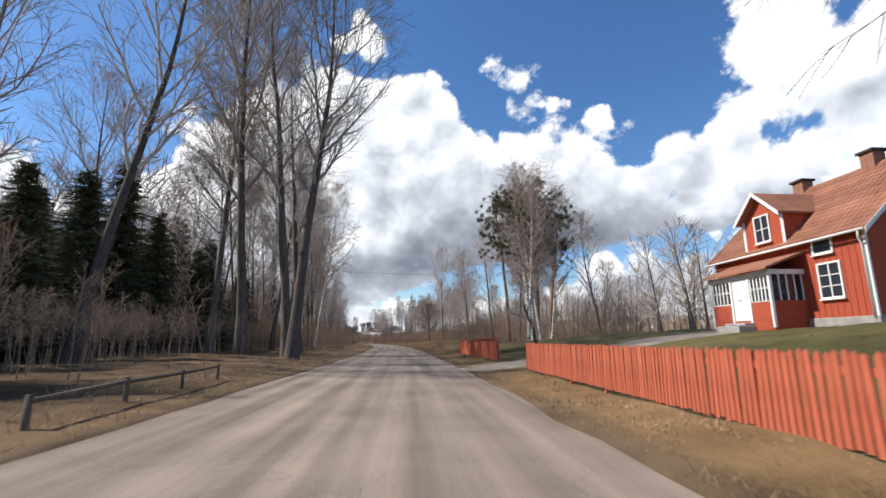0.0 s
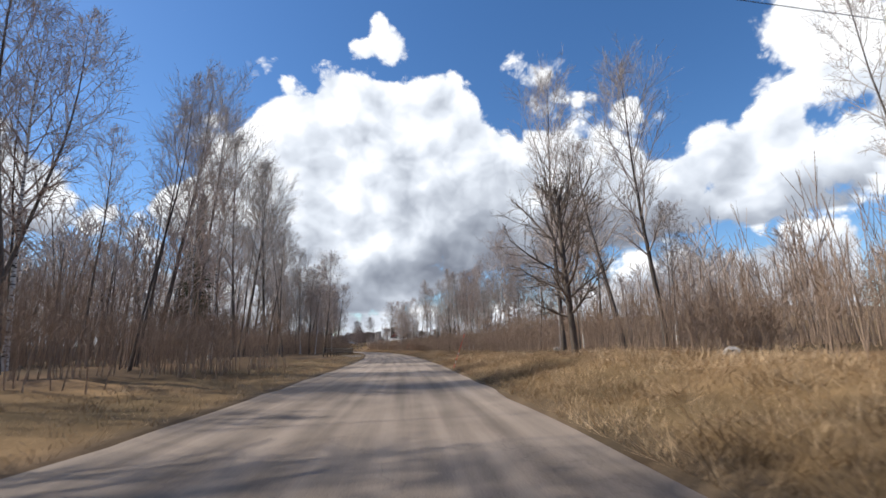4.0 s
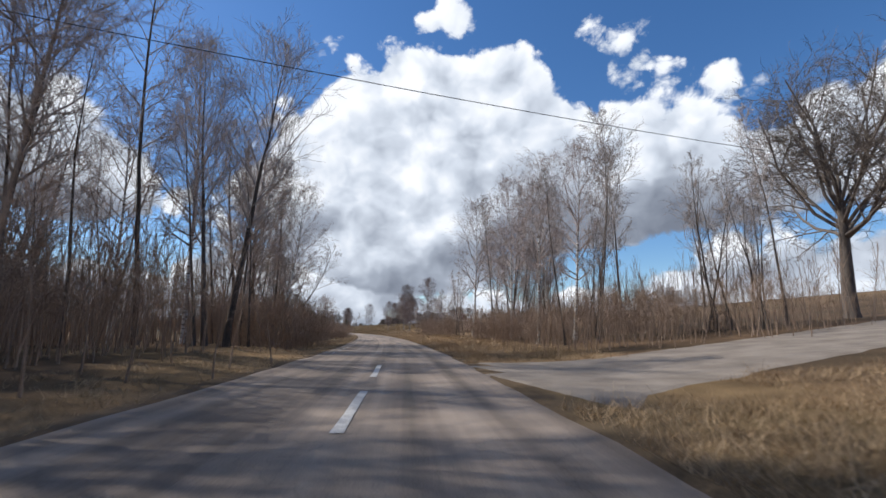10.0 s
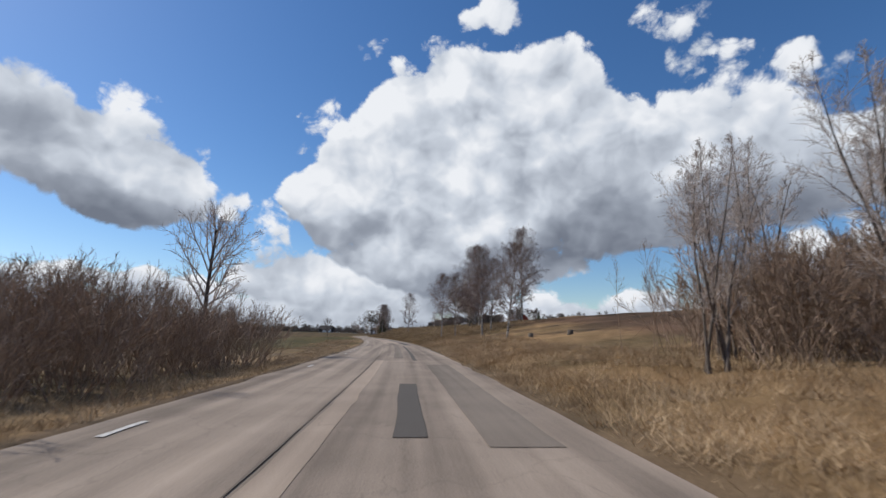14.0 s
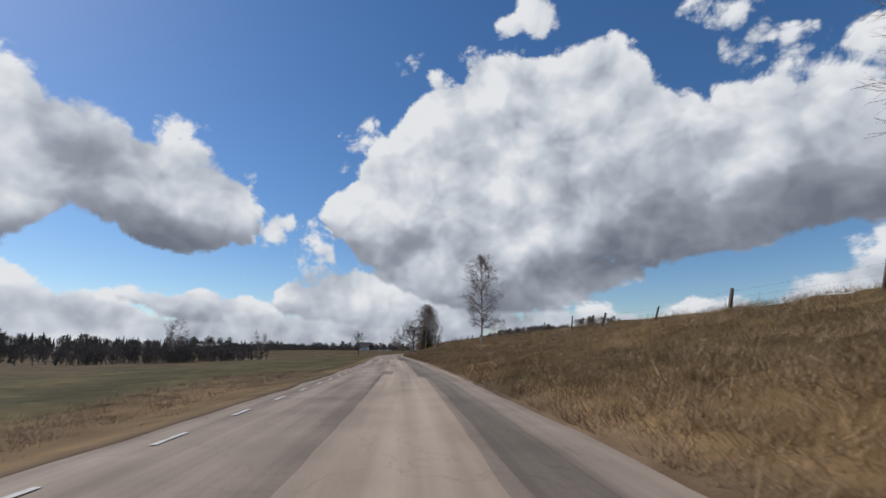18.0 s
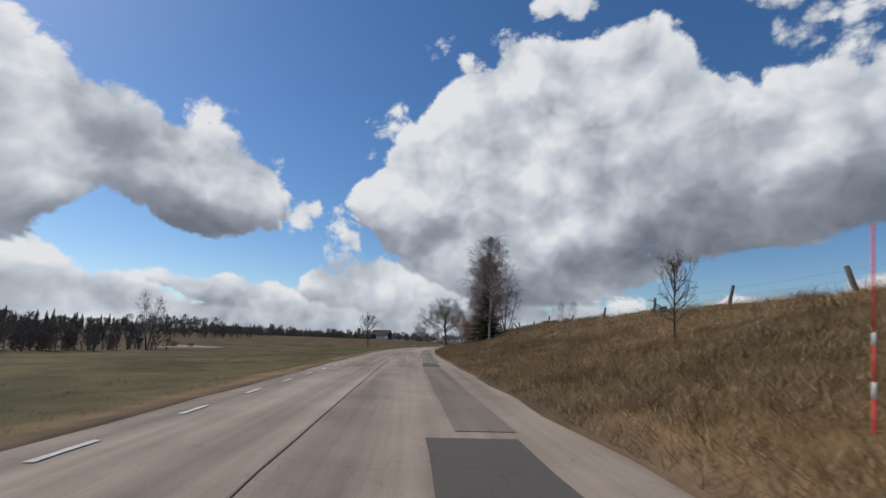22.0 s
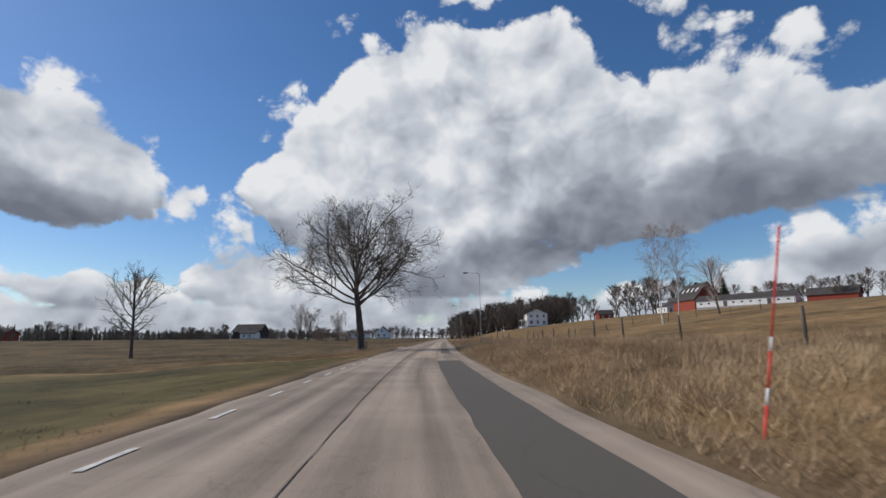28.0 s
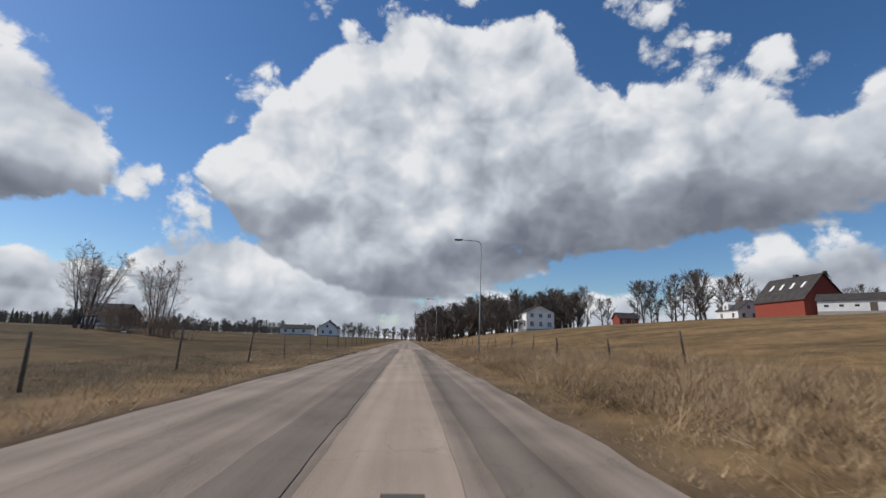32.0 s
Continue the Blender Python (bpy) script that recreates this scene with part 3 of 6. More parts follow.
    return m


def build_clouds():
    azs, els = np.arange(0, 360, 0.75), np.concatenate([np.arange(-1, 45, 0.5), np.arange(45, 90, 3.0)])
    a, e = np.meshgrid(azs, els, indexing="ij")
    R = 3400.0
    ar, er = np.radians(a), np.radians(e)
    v = np.stack([-np.sin(ar) * np.cos(er), np.cos(ar) * np.cos(er), np.sin(er)], -1).reshape(-1, 3) * R
    na, ne = len(azs), len(els)
    i, j = np.meshgrid(np.arange(na), np.arange(ne - 1), indexing="ij")
    q = np.stack([i * ne + j, ((i + 1) % na) * ne + j, ((i + 1) % na) * ne + j + 1, i * ne + j + 1], -1).reshape(-1, 4)
    me = tri_mesh("clouds", v, q, [cloud_material()])
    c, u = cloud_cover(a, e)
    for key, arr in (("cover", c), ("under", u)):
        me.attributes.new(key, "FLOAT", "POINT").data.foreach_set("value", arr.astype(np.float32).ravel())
    ob = new("backdrop", me)
    ob.location = (-107, 381, 0)
    tagged(ob, "white and grey cumulus clouds over a blue spring sky", "sky", kind="structure")


build_clouds()


# ---- ground and road ----
def smooth_in(v, a, b):
    t = np.clip((v - a) / (b - a), 0, 1)
    return t * t * (3 - 2 * t)


def ground_cover(s, d):
    """Colour of what grows at each place: straw, litter, field, plough; the ditch bed has shade painted in."""
    straw, litter, field = np.array([0.215, 0.148, 0.085]), np.array([0.115, 0.08, 0.054]), np.array([0.092, 0.079, 0.038])
    plough, lawn, pasture, shoulder = np.array([0.105, 0.067, 0.048]), np.array([0.125, 0.115, 0.055]), np.array([0.2, 0.138, 0.078]), np.array([0.12, 0.09, 0.066])
    s = s / K
    wob = 1.2 * np.sin(s * 0.31) + 0.8 * np.sin(s * 0.77 + d * 0.2)
    c = np.broadcast_to(straw, s.shape + (3,)).copy()

    def lay(col, w):
        nonlocal c
        c = c * (1 - w[..., None]) + col * w[..., None]
    left, right = d < 0, d > 0
    lay(pasture, (np.abs(d) > 60) * 1.0)
    lay(litter, smooth_in(np.abs(d) + wob, 7, 11) * (1 - smooth_in(s, 150, 172)) * (np.abs(d) < 130))
    lay(litter, left * smooth_in(-d, 4.6, 5.6) * (1 - smooth_in(s, 20, 45)) * 0.8)
    lay(lawn, right * smooth_in(d + 0.3 * wob, 4.6, 5.6) * (1 - smooth_in(s, 24, 27)))
    lay(np.array([0.17, 0.125, 0.08]), left * smooth_in(-d, 5, 7) * smooth_in(s, 150, 165) * (1 - smooth_in(s + 0.3 * d, 186, 196)))
    lay(field, left * smooth_in(-d + 0.2 * wob, 4.9, 5.9) * smooth_in(s + 0.3 * d, 186, 196) * (1 - smooth_in(s - 0.05 * d, 356.5, 359.5)))
    lay(np.array([0.094, 0.069, 0.041]), left * smooth_in(-d + 2.5 * wob, 34, 46) * smooth_in(s, 190, 200))
    lay(np.array([0.12, 0.09, 0.06]), left * smooth_in(-d, 70, 100) * smooth_in(s, 190, 200) * (1 - smooth_in(s, 335, 350)) * (d > -330))
    lay(straw * 0.72, left * smooth_in(-d, 5, 6) * (1 - smooth_in(-d + wob, 10, 14)) * smooth_in(s, 192, 200) * (1 - smooth_in(s, 232, 246)))
    lay(np.array([0.14, 0.096, 0.05]), right * smooth_in(d, 3, 4) * (1 - smooth_in(d + wob, 24, 40)) * smooth_in(s, 196, 206) * (1 - smooth_in(s, 318, 334)))
    lay(plough, right * smooth_in(d + wob, 15, 19) * smooth_in(s, 168, 178) * (1 - smooth_in(s + 0.25 * d, 212, 224)))
    lay(np.array([0.1, 0.074, 0.043]), left * smooth_in(-d + 0.5 * wob, 6.5, 8) * smooth_in(s - 0.05 * d, 359, 363))
    # litter darkened along the ditch bed: the recess's shade put into the colour
    lay(litter * 0.7, left * smooth_in(-d, 6, 7) * (d > -68) * np.exp(-((s * K - 601 - 0.06 * d) / 1.1) ** 2))
    lay(pasture, right * smooth_in(d + wob, 12, 16) * smooth_in(s, 340, 352))
    lay(shoulder, (1 - smooth_in(np.maximum(d - 2.5, -d - 4.3), 0.15, 0.8)) * 0.9)
    return c


def build_ground():
    ss = np.concatenate([[-3000, -1500, -800, -400, -200, -120, -90], np.arange(-60, 760, 1.0), np.arange(764, 1000, 12), [1040, 1100, 1200, 1400, 1800, 2600, 4500]])
    half = [2.9, 3.3, 3.8, 4.4, 5.0, 5.7, 6.5, 7.4, 8.4, 9.6, 11, 12.6, 14.5, 17, 20, 24, 29, 35, 43, 53, 65, 80, 100, 130, 170, 230, 320, 480, 800, 1400, 2200, 3400]
    dd = np.array([-x - 1.6 for x in half[::-1]] + [-4.35, -4.15, -1, 2.35, 2.5] + half)
    s, d = np.meshgrid(ss, dd, indexing="ij")
    x, y = plan(s, d)
    v = np.stack([x, y, height(s, d)], -1).reshape(-1, 3)
    ns, nd = s.shape
    i, j = np.meshgrid(np.arange(ns - 1), np.arange(nd - 1), indexing="ij")
    q = np.stack([i * nd + j, i * nd + j + 1, (i + 1) * nd + j + 1, (i + 1) * nd + j], -1).reshape(-1, 4)
    me = tri_mesh("ground", v, q, [EARTH])
    c = np.concatenate([ground_cover(s, d), np.ones(s.shape + (1,))], -1)
    me.attributes.new("cover", "FLOAT_COLOR", "POINT").data.foreach_set("color", c.astype(np.float32).ravel())
    tagged(new("ground", me), "dry straw verges, brown forest floor and dull green fields", "ground", kind="structure")


def strip(name, material, line, widths, lift, label, category, kind="structure", cells=6, ragged=0.0, follow=False, thick=0.05, parent=None):
    """A strip of surfacing along a line of (s, d); widths: (left, right) of the line at each point."""
    rng = np.random.default_rng(len(label) + len(line))
    pts, uvs = [], []
    for n, ((s, d), (a, b)) in enumerate(zip(line, widths)):
        s2, d2 = line[min(n + 1, len(line) - 1)]
        s1, d1 = line[max(n - 1, 0)]
        ln = math.hypot(s2 - s1, d2 - d1)
        us, ud = (s2 - s1) / ln, (d2 - d1) / ln
        a, b = a + rng.normal() * ragged, b + rng.normal() * ragged
        row = [a + (b - a) * c / cells for c in range(cells + 1)]
        out = 0.7 if follow else 0.0
        row = [row[0] - out] + row + [row[-1] + out]
        for c, w in enumerate(row):
            ps, pd = s - ud * w, d + us * w
            x, y = plan(ps, pd)
            z = float(height(ps, pd)) if follow else 0.0
            pts.append((float(x), float(y), z + lift - (thick if c in (0, len(row) - 1) else 0)))
            uvs.append((ps if abs(us) > 0.5 else pd, pd if abs(us) > 0.5 else ps))
    m = cells + 3
    q = [(i * m + j, i * m + j + 1, (i + 1) * m + j + 1, (i + 1) * m + j) for i in range(len(line) - 1) for j in range(m - 1)]
    me = tri_mesh(name, pts, q, [material], smooth=False)
    lay = me.uv_layers.new(name="road")
    idx = np.array(q).ravel()
    lay.data.foreach_set("uv", np.array(uvs, np.float32)[idx].ravel())
    ob = new(name, me)
    if parent:
        ob.parent = parent
        return ob
    return tagged(ob, label, category, kind=kind)


def build_road():
    ss = list(np.arange(-120, 780, 1.5)) + [800, 840, 900, 1000, 1200, 1600]
    road = strip("road", ASPHALT, [(s, -0.9) for s in ss], [(-3.36, 3.33)] * len(ss), 0.0, "worn pale grey asphalt country road with wheel tracks", "road", cells=10, ragged=0.05, thick=0.16)

    def patch(s0, s1, d0, d1, mat, lift=0.005, jag=0.05):
        n = max(2, int((s1 - s0) / 0.8))
        line = [(s0 + (s1 - s0) * k / n, (d0 + d1) / 2) for k in range(n + 1)]
        strip("asphalt_patch", mat, line, [((d0 - d1) / 2, (d1 - d0) / 2)] * (n + 1), lift, "patch%d" % int(s0), "patch", cells=2, ragged=jag, thick=0.004, parent=road)

    def mark(s0, s1, d0, d1, lift=0.013):
        line = [(s0 + (s1 - s0) * k / 3, (d0 + d1) / 2) for k in range(4)]
        strip("road_marking", LINE, line, [((d0 - d1) / 2, (d1 - d0) / 2)] * 4, lift, "mark%d" % int(s0), "marking", cells=1, ragged=0.01, thick=0.003, parent=road)

    for n, (s0, s1, d0, d1, mt) in enumerate([
        (344.7, 430, -1.4, 0.7, PALE), (226, 303, -1.42, -1.05, PALE), (590, 700, -0.95, 0.45, PALE), (500, 545, -1.2, 0.6, PALE),
        (246, 250, 0.3, 0.95, TAR), (268.4, 277, 0.75, 1.42, TAR), (285.5, 300, 0.85, 1.75, WORN), (286, 292.3, -0.25, 0.17, TAR), (303, 330, 0.35, 0.55, TAR), (305, 330, -0.6, -0.1, WORN),
        (334, 346, -1.0, -0.15, WORN), (335, 352, 0.78, 1.52, TAR), (352.2, 383, 0.9, 1.65, WORN),
        (383.5, 424, 0.4, 1.55, WORN), (386, 390.5, -1.45, -0.9, WORN), (402, 404, -1.2, -0.6, WORN), (424.2, 446.5, 0.15, 1.4, TAR), (447, 463, 0.6, 1.5, WORN), (464, 468.5, 0.65, 1.55, TAR), (468.8, 512, 0.75, 1.85, WORN),
        (545.5, 556, 1.0, 1.9, WORN), (562, 586, 0.5, 1.75, TAR), (606, 700, -1.75, -1.05, WORN), (598, 612, 0.8, 1.6, TAR), (613, 700, 0.75, 1.42, WORN), (622, 626, -2.5, -1.8, WORN), (640, 644, -0.3, 0.1, TAR),
    ]):
        patch(s0, s1, d0, d1, mt, 0.005 if mt is PALE else 0.009, 0.012)
    for k in range(124):                      # left edge line, one metre in three
        s0 = 226 + 3.0 * k
        if (248 < s0 < 310 or 500 < s0 < 550 or s0 > 592) and k % 4:
            continue
        mark(s0, s0 + 1.0, -3.74, -3.64)
    for s0 in (469.5, 473, 477, 481):
        mark(s0, s0 + 0.9, 1.2, 1.3, 0.015)
    for s0, s1 in ((199, 202), (206, 210), (213, 217.5)):   # centre dashes at the side road
        mark(s0, s1, -0.95, -0.78)
    for a, b in ((250, 333), (376, 620)):                   # joint between the lanes
        patch(a, b, -1.5, -1.475, WORN, 0.013, 0.008)
    strip("side_road", PALE_GRAVEL, [(214, 2.25)] + [(214 + 0.3 * k, 2.46 + k) for k in range(0, 44)], [(-6.2, 6.2)] + [(-3.0 - 3.0 / (1 + 0.5 * k), 3.0 + 3.0 / (1 + 0.5 * k)) for k in range(0, 44)], 0.03,
          "pale gravel side road joining from a field", "side road", cells=14, ragged=0.1, follow=True, thick=0.12)
    strip("farm_track", GRAVEL, [(626, 2.25)] + [(626 + 0.2 * k, 2.46 + k) for k in range(0, 17)], [(-7.2, 7.2)] + [(-1.9 - 5.2 / (1 + 0.6 * k), 1.9 + 5.2 / (1 + 0.6 * k)) for k in range(0, 17)], 0.03,
          "gravel farm track climbing between pastures", "track", cells=14, ragged=0.1, follow=True, thick=0.12)
    strip("field_entrance", GRAVEL, [(623, -4.0)] + [(623 - 0.1 * k, -4.32 - 0.8 * k) for k in range(0, 5)], [(-5.0, 5.0)] + [(-5.0 + 0.25 * k, 5.0 - 0.25 * k) for k in range(0, 5)], 0.03,
          "trodden gravel field entrance", "track", cells=4, ragged=0.1, follow=True, thick=0.15)
    strip("driveway", GRAVEL, [(21.5, 2.25)] + [(21.5 + 0.1 * k, 2.46 + k) for k in range(0, 18)], [(-1.7, 1.7)] * 19, 0.03,
          "gravel driveway to a red house", "driveway", cells=4, ragged=0.08, follow=True)
    strip("bare_earth", GRAVEL, [(537 + 2.1 * k, -60.0 + 2.5 * math.sin(0.5 * k)) for k in range(0, 13)], [(-5.2 * math.sin(0.24 * k + 0.1) - 0.2, 4.6 * math.sin(0.24 * k + 0.1) + 0.2) for k in range(0, 13)], 0.05,
          "pale bare earth patch in a green field", "earth", cells=4, ragged=0.3, follow=True)
    strip("gravel_yard", GRAVEL, [(152 + 0.9 * k, -5.8 - 0.8 * math.sin(0.14 * k)) for k in range(0, 26)], [(-1.2 * math.sin(0.12 * k) - 0.3, 1.4) for k in range(0, 26)], 0.03,
          "worn gravel lay-by beside a wooden rail", "track", cells=12, ragged=0.12, follow=True, thick=0.15)


build_ground()
build_road()


# ---- trees ----
def unit(v):
    return v / (np.linalg.norm(v) + 1e-12)


class Wood:
    """Grows the limbs of one bare tree as tapered tubes of triangles."""

    def __init__(self, seed):
        self.rng = np.random.default_rng(seed)
        self.sets = {"trunk": ([], []), "crown": ([], [])}

    def tube(self, where, pts, rads, n):
        V, F = self.sets[where]
        o = len(V)
        if n == 2:                                   # a twig: one thin strip
            sd = unit(np.cross(pts[-1] - pts[0], self.rng.normal(size=3)))
            for p, r in zip(pts, rads):
                V.append(p - sd * r)
                V.append(p + sd * r)
            for i in range(len(pts) - 1):
                a = o + 2 * i
                F.append((a, a + 1, a + 3))
                F.append((a, a + 3, a + 2))
            return
        u = None
        for i, p in enumerate(pts):
            w = unit(pts[min(i + 1, len(pts) - 1)] - pts[max(i - 1, 0)])
            if u is None:
                u = unit(np.cross(w, (0.3, 0.9, 0.2) if abs(w[2]) > 0.8 else (0, 0, 1)))
            u = unit(u - w * (u @ w))
            q = np.cross(w, u)
            for k in range(n):
                a = 6.2832 * k / n
                V.append(p + (u * math.cos(a) + q * math.sin(a)) * rads[i])
        for i in range(len(pts) - 1):
            for k in range(n):
                a, b = o + i * n + k, o + i * n + (k + 1) % n
                F.append((a, b, b + n))
                F.append((a, b + n, a + n))

    def line(self, p, v, length, segs, wob, lift):
        pts, dirs = [p], [v]
        for i in range(segs):
            v = unit(v + self.rng.normal(size=3) * wob + np.array([0, 0, lift]))
            p = p + v * length / segs
            pts.append(p)
            dirs.append(v)
        return pts, dirs

    def side(self, v, angle):
        r = self.rng.normal(size=3)
        r = unit(r - v * (r @ v))
        return unit(v * math.cos(angle) + r * math.sin(angle))

    def limb(self, level, p, v, length, r, sp):
        last = level >= sp["levels"]
        segs = 2 if last else (5 if level == 1 else 3)
        if sp.get("cheap"):
            segs = 1 if last else 3
        lift = sp["lift"][min(level, len(sp["lift"])) - 1]
        pts, dirs = self.line(p, v, length, segs, sp["wob"] * (0.6 + 0.25 * level), lift / segs)
        tip = max(r * 0.35, sp["twig"]) if not last else sp["twig"] * 0.6
        rads = [r + (tip - r) * i / segs for i in range(segs + 1)]
        self.tube("crown", pts, rads, 2 if last or sp.get("cheap") else (3 if level > 1 else 5))
        if last:
            return
        for c in range(sp["kids"][level - 1]):
            f = 0.22 + 0.78 * (c + self.rng.random()) / sp["kids"][level - 1]
            x = f * segs
            i = min(int(x), segs - 1)
            q = pts[i] + (pts[i + 1] - pts[i]) * (x - i)
            ang = sp["angle"][level - 1] * (0.7 + 0.6 * self.rng.random())
            self.limb(level + 1, q, self.side(dirs[i + 1], ang), length * sp["ratio"][level - 1] * (1.15 - 0.5 * f) * (0.7 + 0.6 * self.rng.random()), max(rads[i] * 0.55, sp["twig"]), sp)

    def tree(self, sp):
        h, r0 = sp["h"], sp["r"]
        for st in range(sp.get("stems", 1)):
            lean = sp.get("spread", 0.04)
            v = unit(np.array([self.rng.normal() * lean, self.rng.normal() * lean, 1.0]))
            base = np.array([self.rng.normal(), self.rng.normal(), 0]) * (0.25 if sp.get("stems", 1) > 1 else 0) * sp.get("foot", 1.0) + np.array([0, 0, -0.15])
            hh = h * (1 if st == 0 else 0.7 + 0.3 * self.rng.random())
            segs = sp.get("segs", 12)
            top = sp.get("top", 1.0)
            pts, dirs = self.line(base, v, hh * top, segs, sp["trunk_wob"], 0.03)
            rads = [max(sp["twig"], r0 * (1 - 0.93 * (i / segs) ** 0.9 * (1 if top > 0.9 else 0.55))) for i in range(segs + 1)]
            rads[0] *= 1.35
            self.tube("trunk", pts, rads, 7)
            for c in range(sp["limbs"]):
                f = sp["start"] + (1 - sp["start"]) * (c + self.rng.random()) / sp["limbs"]
                x = min(f, 0.999) * segs
                i = int(x)
                q = pts[i] + (pts[i + 1] - pts[i]) * (x - i)
                g = (f - sp["start"]) / (1 - sp["start"])
                ang = sp["open"][0] + (sp["open"][1] - sp["open"][0]) * g
                length = hh * sp["reach"] * (1.0 if sp["round"] is None else math.sin(math.pi * (0.12 + 0.83 * g))) * (0.82 + 0.34 * self.rng.random())
                az = c * 2.39996 + self.rng.normal() * 0.35
                w = np.array([math.cos(az), math.sin(az), 0])
                ang = ang * (0.8 + 0.4 * self.rng.random())
                w = unit(w - dirs[i] * (w @ dirs[i]))
                self.limb(1, q, unit(dirs[i] * math.cos(ang) + w * math.sin(ang)), max(length, 0.25), max(rads[i] * sp.get("thick", 0.5), sp["twig"]), sp)
        return self.sets


SPECS = {
    "birch": dict(h=15, r=0.14, start=0.28, limbs=38, open=(1.0, 0.45), reach=0.25, round=True, trunk_wob=0.025, wob=0.10, lift=(0.35, -0.1, -0.7), kids=(9, 9), angle=(0.7, 0.7), ratio=(0.5, 0.6), levels=3, twig=0.0065),
    "lone_birch": dict(h=8.6, r=0.105, start=0.2, limbs=44, open=(1.3, 0.4), reach=0.28, round=True, trunk_wob=0.02, wob=0.10, lift=(0.35, 0.0, -0.5), kids=(12, 12), angle=(0.65, 0.75), ratio=(0.5, 0.6), levels=3, twig=0.0045),
    "ash": dict(h=18, r=0.2, start=0.3, limbs=26, open=(0.8, 0.35), reach=0.28, round=True, trunk_wob=0.035, wob=0.13, lift=(0.5, 0.3, 0.2), kids=(10, 10), angle=(0.65, 0.7), ratio=(0.5, 0.55), levels=3, twig=0.0085),
    "slim": dict(h=14, r=0.085, start=0.4, limbs=22, open=(0.7, 0.35), reach=0.17, round=True, trunk_wob=0.04, wob=0.13, lift=(0.5, 0.2, 0.0), kids=(8, 9), angle=(0.65, 0.75), ratio=(0.5, 0.6), levels=3, twig=0.007),
    "alder": dict(h=11, r=0.09, start=0.25, limbs=13, open=(0.75, 0.35), reach=0.22, round=True, trunk_wob=0.05, wob=0.14, lift=(0.45, 0.2, 0.1), kids=(7, 8), angle=(0.65, 0.75), ratio=(0.5, 0.6), levels=3, twig=0.0075, stems=5, spread=0.16, foot=1.6),
    "oak": dict(h=9.2, r=0.25, start=0.66, limbs=18, open=(1.12, 0.12), reach=0.53, round=None, trunk_wob=0.03, wob=0.21, lift=(0.4, 0.22, 0.12, 0.0), kids=(11, 9, 7), angle=(0.8, 0.75, 0.75), ratio=(0.42, 0.5, 0.55), levels=4, twig=0.005, top=0.47, thick=0.46),
    "hazel": dict(h=8.0, r=0.13, start=0.15, limbs=16, open=(0.75, 0.2), reach=0.5, round=None, trunk_wob=0.05, wob=0.12, lift=(0.4, 0.25, 0.15), kids=(12, 11), angle=(0.5, 0.6), ratio=(0.45, 0.5), levels=3, twig=0.006, top=0.4, thick=0.6, stems=3, spread=0.12),
    "field_tree": dict(h=8.0, r=0.16, start=0.24, limbs=24, open=(1.25, 0.3), reach=0.42, round=True, trunk_wob=0.03, wob=0.13, lift=(0.3, 0.2, 0.1), kids=(9, 8), angle=(0.65, 0.7), ratio=(0.45, 0.5), levels=3, twig=0.010, top=0.85),
    "apple": dict(h=4.2, r=0.13, start=0.35, limbs=9, open=(1.1, 0.6), reach=0.6, round=True, trunk_wob=0.16, wob=0.28, lift=(0.2, 0.1, 0.1), kids=(9, 9), angle=(0.9, 0.9), ratio=(0.4, 0.5), levels=3, twig=0.008, top=0.75, thick=0.6),
    "bush": dict(h=2.6, r=0.012, start=0.15, limbs=9, open=(0.6, 0.3), reach=0.3, round=True, trunk_wob=0.08, wob=0.14, lift=(0.3, 0.1, 0), kids=(7,), angle=(0.6,), ratio=(0.6,), levels=2, twig=0.0045, stems=66, spread=0.42, foot=2.8, segs=5),
    "scrub": dict(h=5.2, r=0.017, start=0.4, limbs=11, open=(0.6, 0.3), reach=0.2, round=True, trunk_wob=0.04, wob=0.12, lift=(0.4, 0.1, 0), kids=(6,), angle=(0.7,), ratio=(0.6,), levels=2, twig=0.005, stems=34, spread=0.045, foot=6.5, segs=5),
    "far": dict(h=11, r=0.17, start=0.2, limbs=17, open=(0.95, 0.4), reach=0.36, round=True, trunk_wob=0.04, wob=0.15, lift=(0.4, 0.2, 0.1), kids=(11,), angle=(0.75,), ratio=(0.5,), levels=2, twig=0.03, segs=4, cheap=1),
}
SPECS["brake"] = dict(SPECS["scrub"], limbs=9, levels=1, cheap=1, stems=24, segs=3, twig=0.009, r=0.02, reach=0.26)
SPECS["distant"] = dict(SPECS["far"], h=9, start=0.06, limbs=20, kids=(18,), twig=0.045, reach=0.4)
WOODS, ARRAYS = {}, {}


def wood_meshes(kind, seed, bark, twig):
    key = (kind, seed)
    if key not in WOODS:
        sets = Wood(seed).tree(SPECS[kind])
        ARRAYS[key] = sets
        WOODS[key] = (tri_mesh("trunk", sets["trunk"][0], sets["trunk"][1], [bark]), tri_mesh("crown", sets["crown"][0], sets["crown"][1], [twig]))
    return WOODS[key]


def plant(name, kind, seed, s, d, label, bark, twig, size=1.0, group="", turn=None, wide=1.0, lean=(0, 0)):
    trunk, crown = wood_meshes(kind, seed, bark, twig)
    s, d, size = s * K, d * K, size * K
    turn = (s * 37.0 + d * 91.0) % 360 if turn is None else turn
    m = spot(s, d, 0.05, turn) @ pose(0, 0, 0, lean[0], lean[1], 0)
    t = thing(name, m, label, "bush" if name in ("bush", "thicket") else "tree", group)
    t.scale = (size * wide, size * wide, size)
    low = name in ("bush", "thicket")
    for ob in (part("brushwood" if low else "trunk", trunk, t), part("twigwork" if low else "crown", crown, t)):
        if low:
            tagged(ob, kind="stuff")
    return t


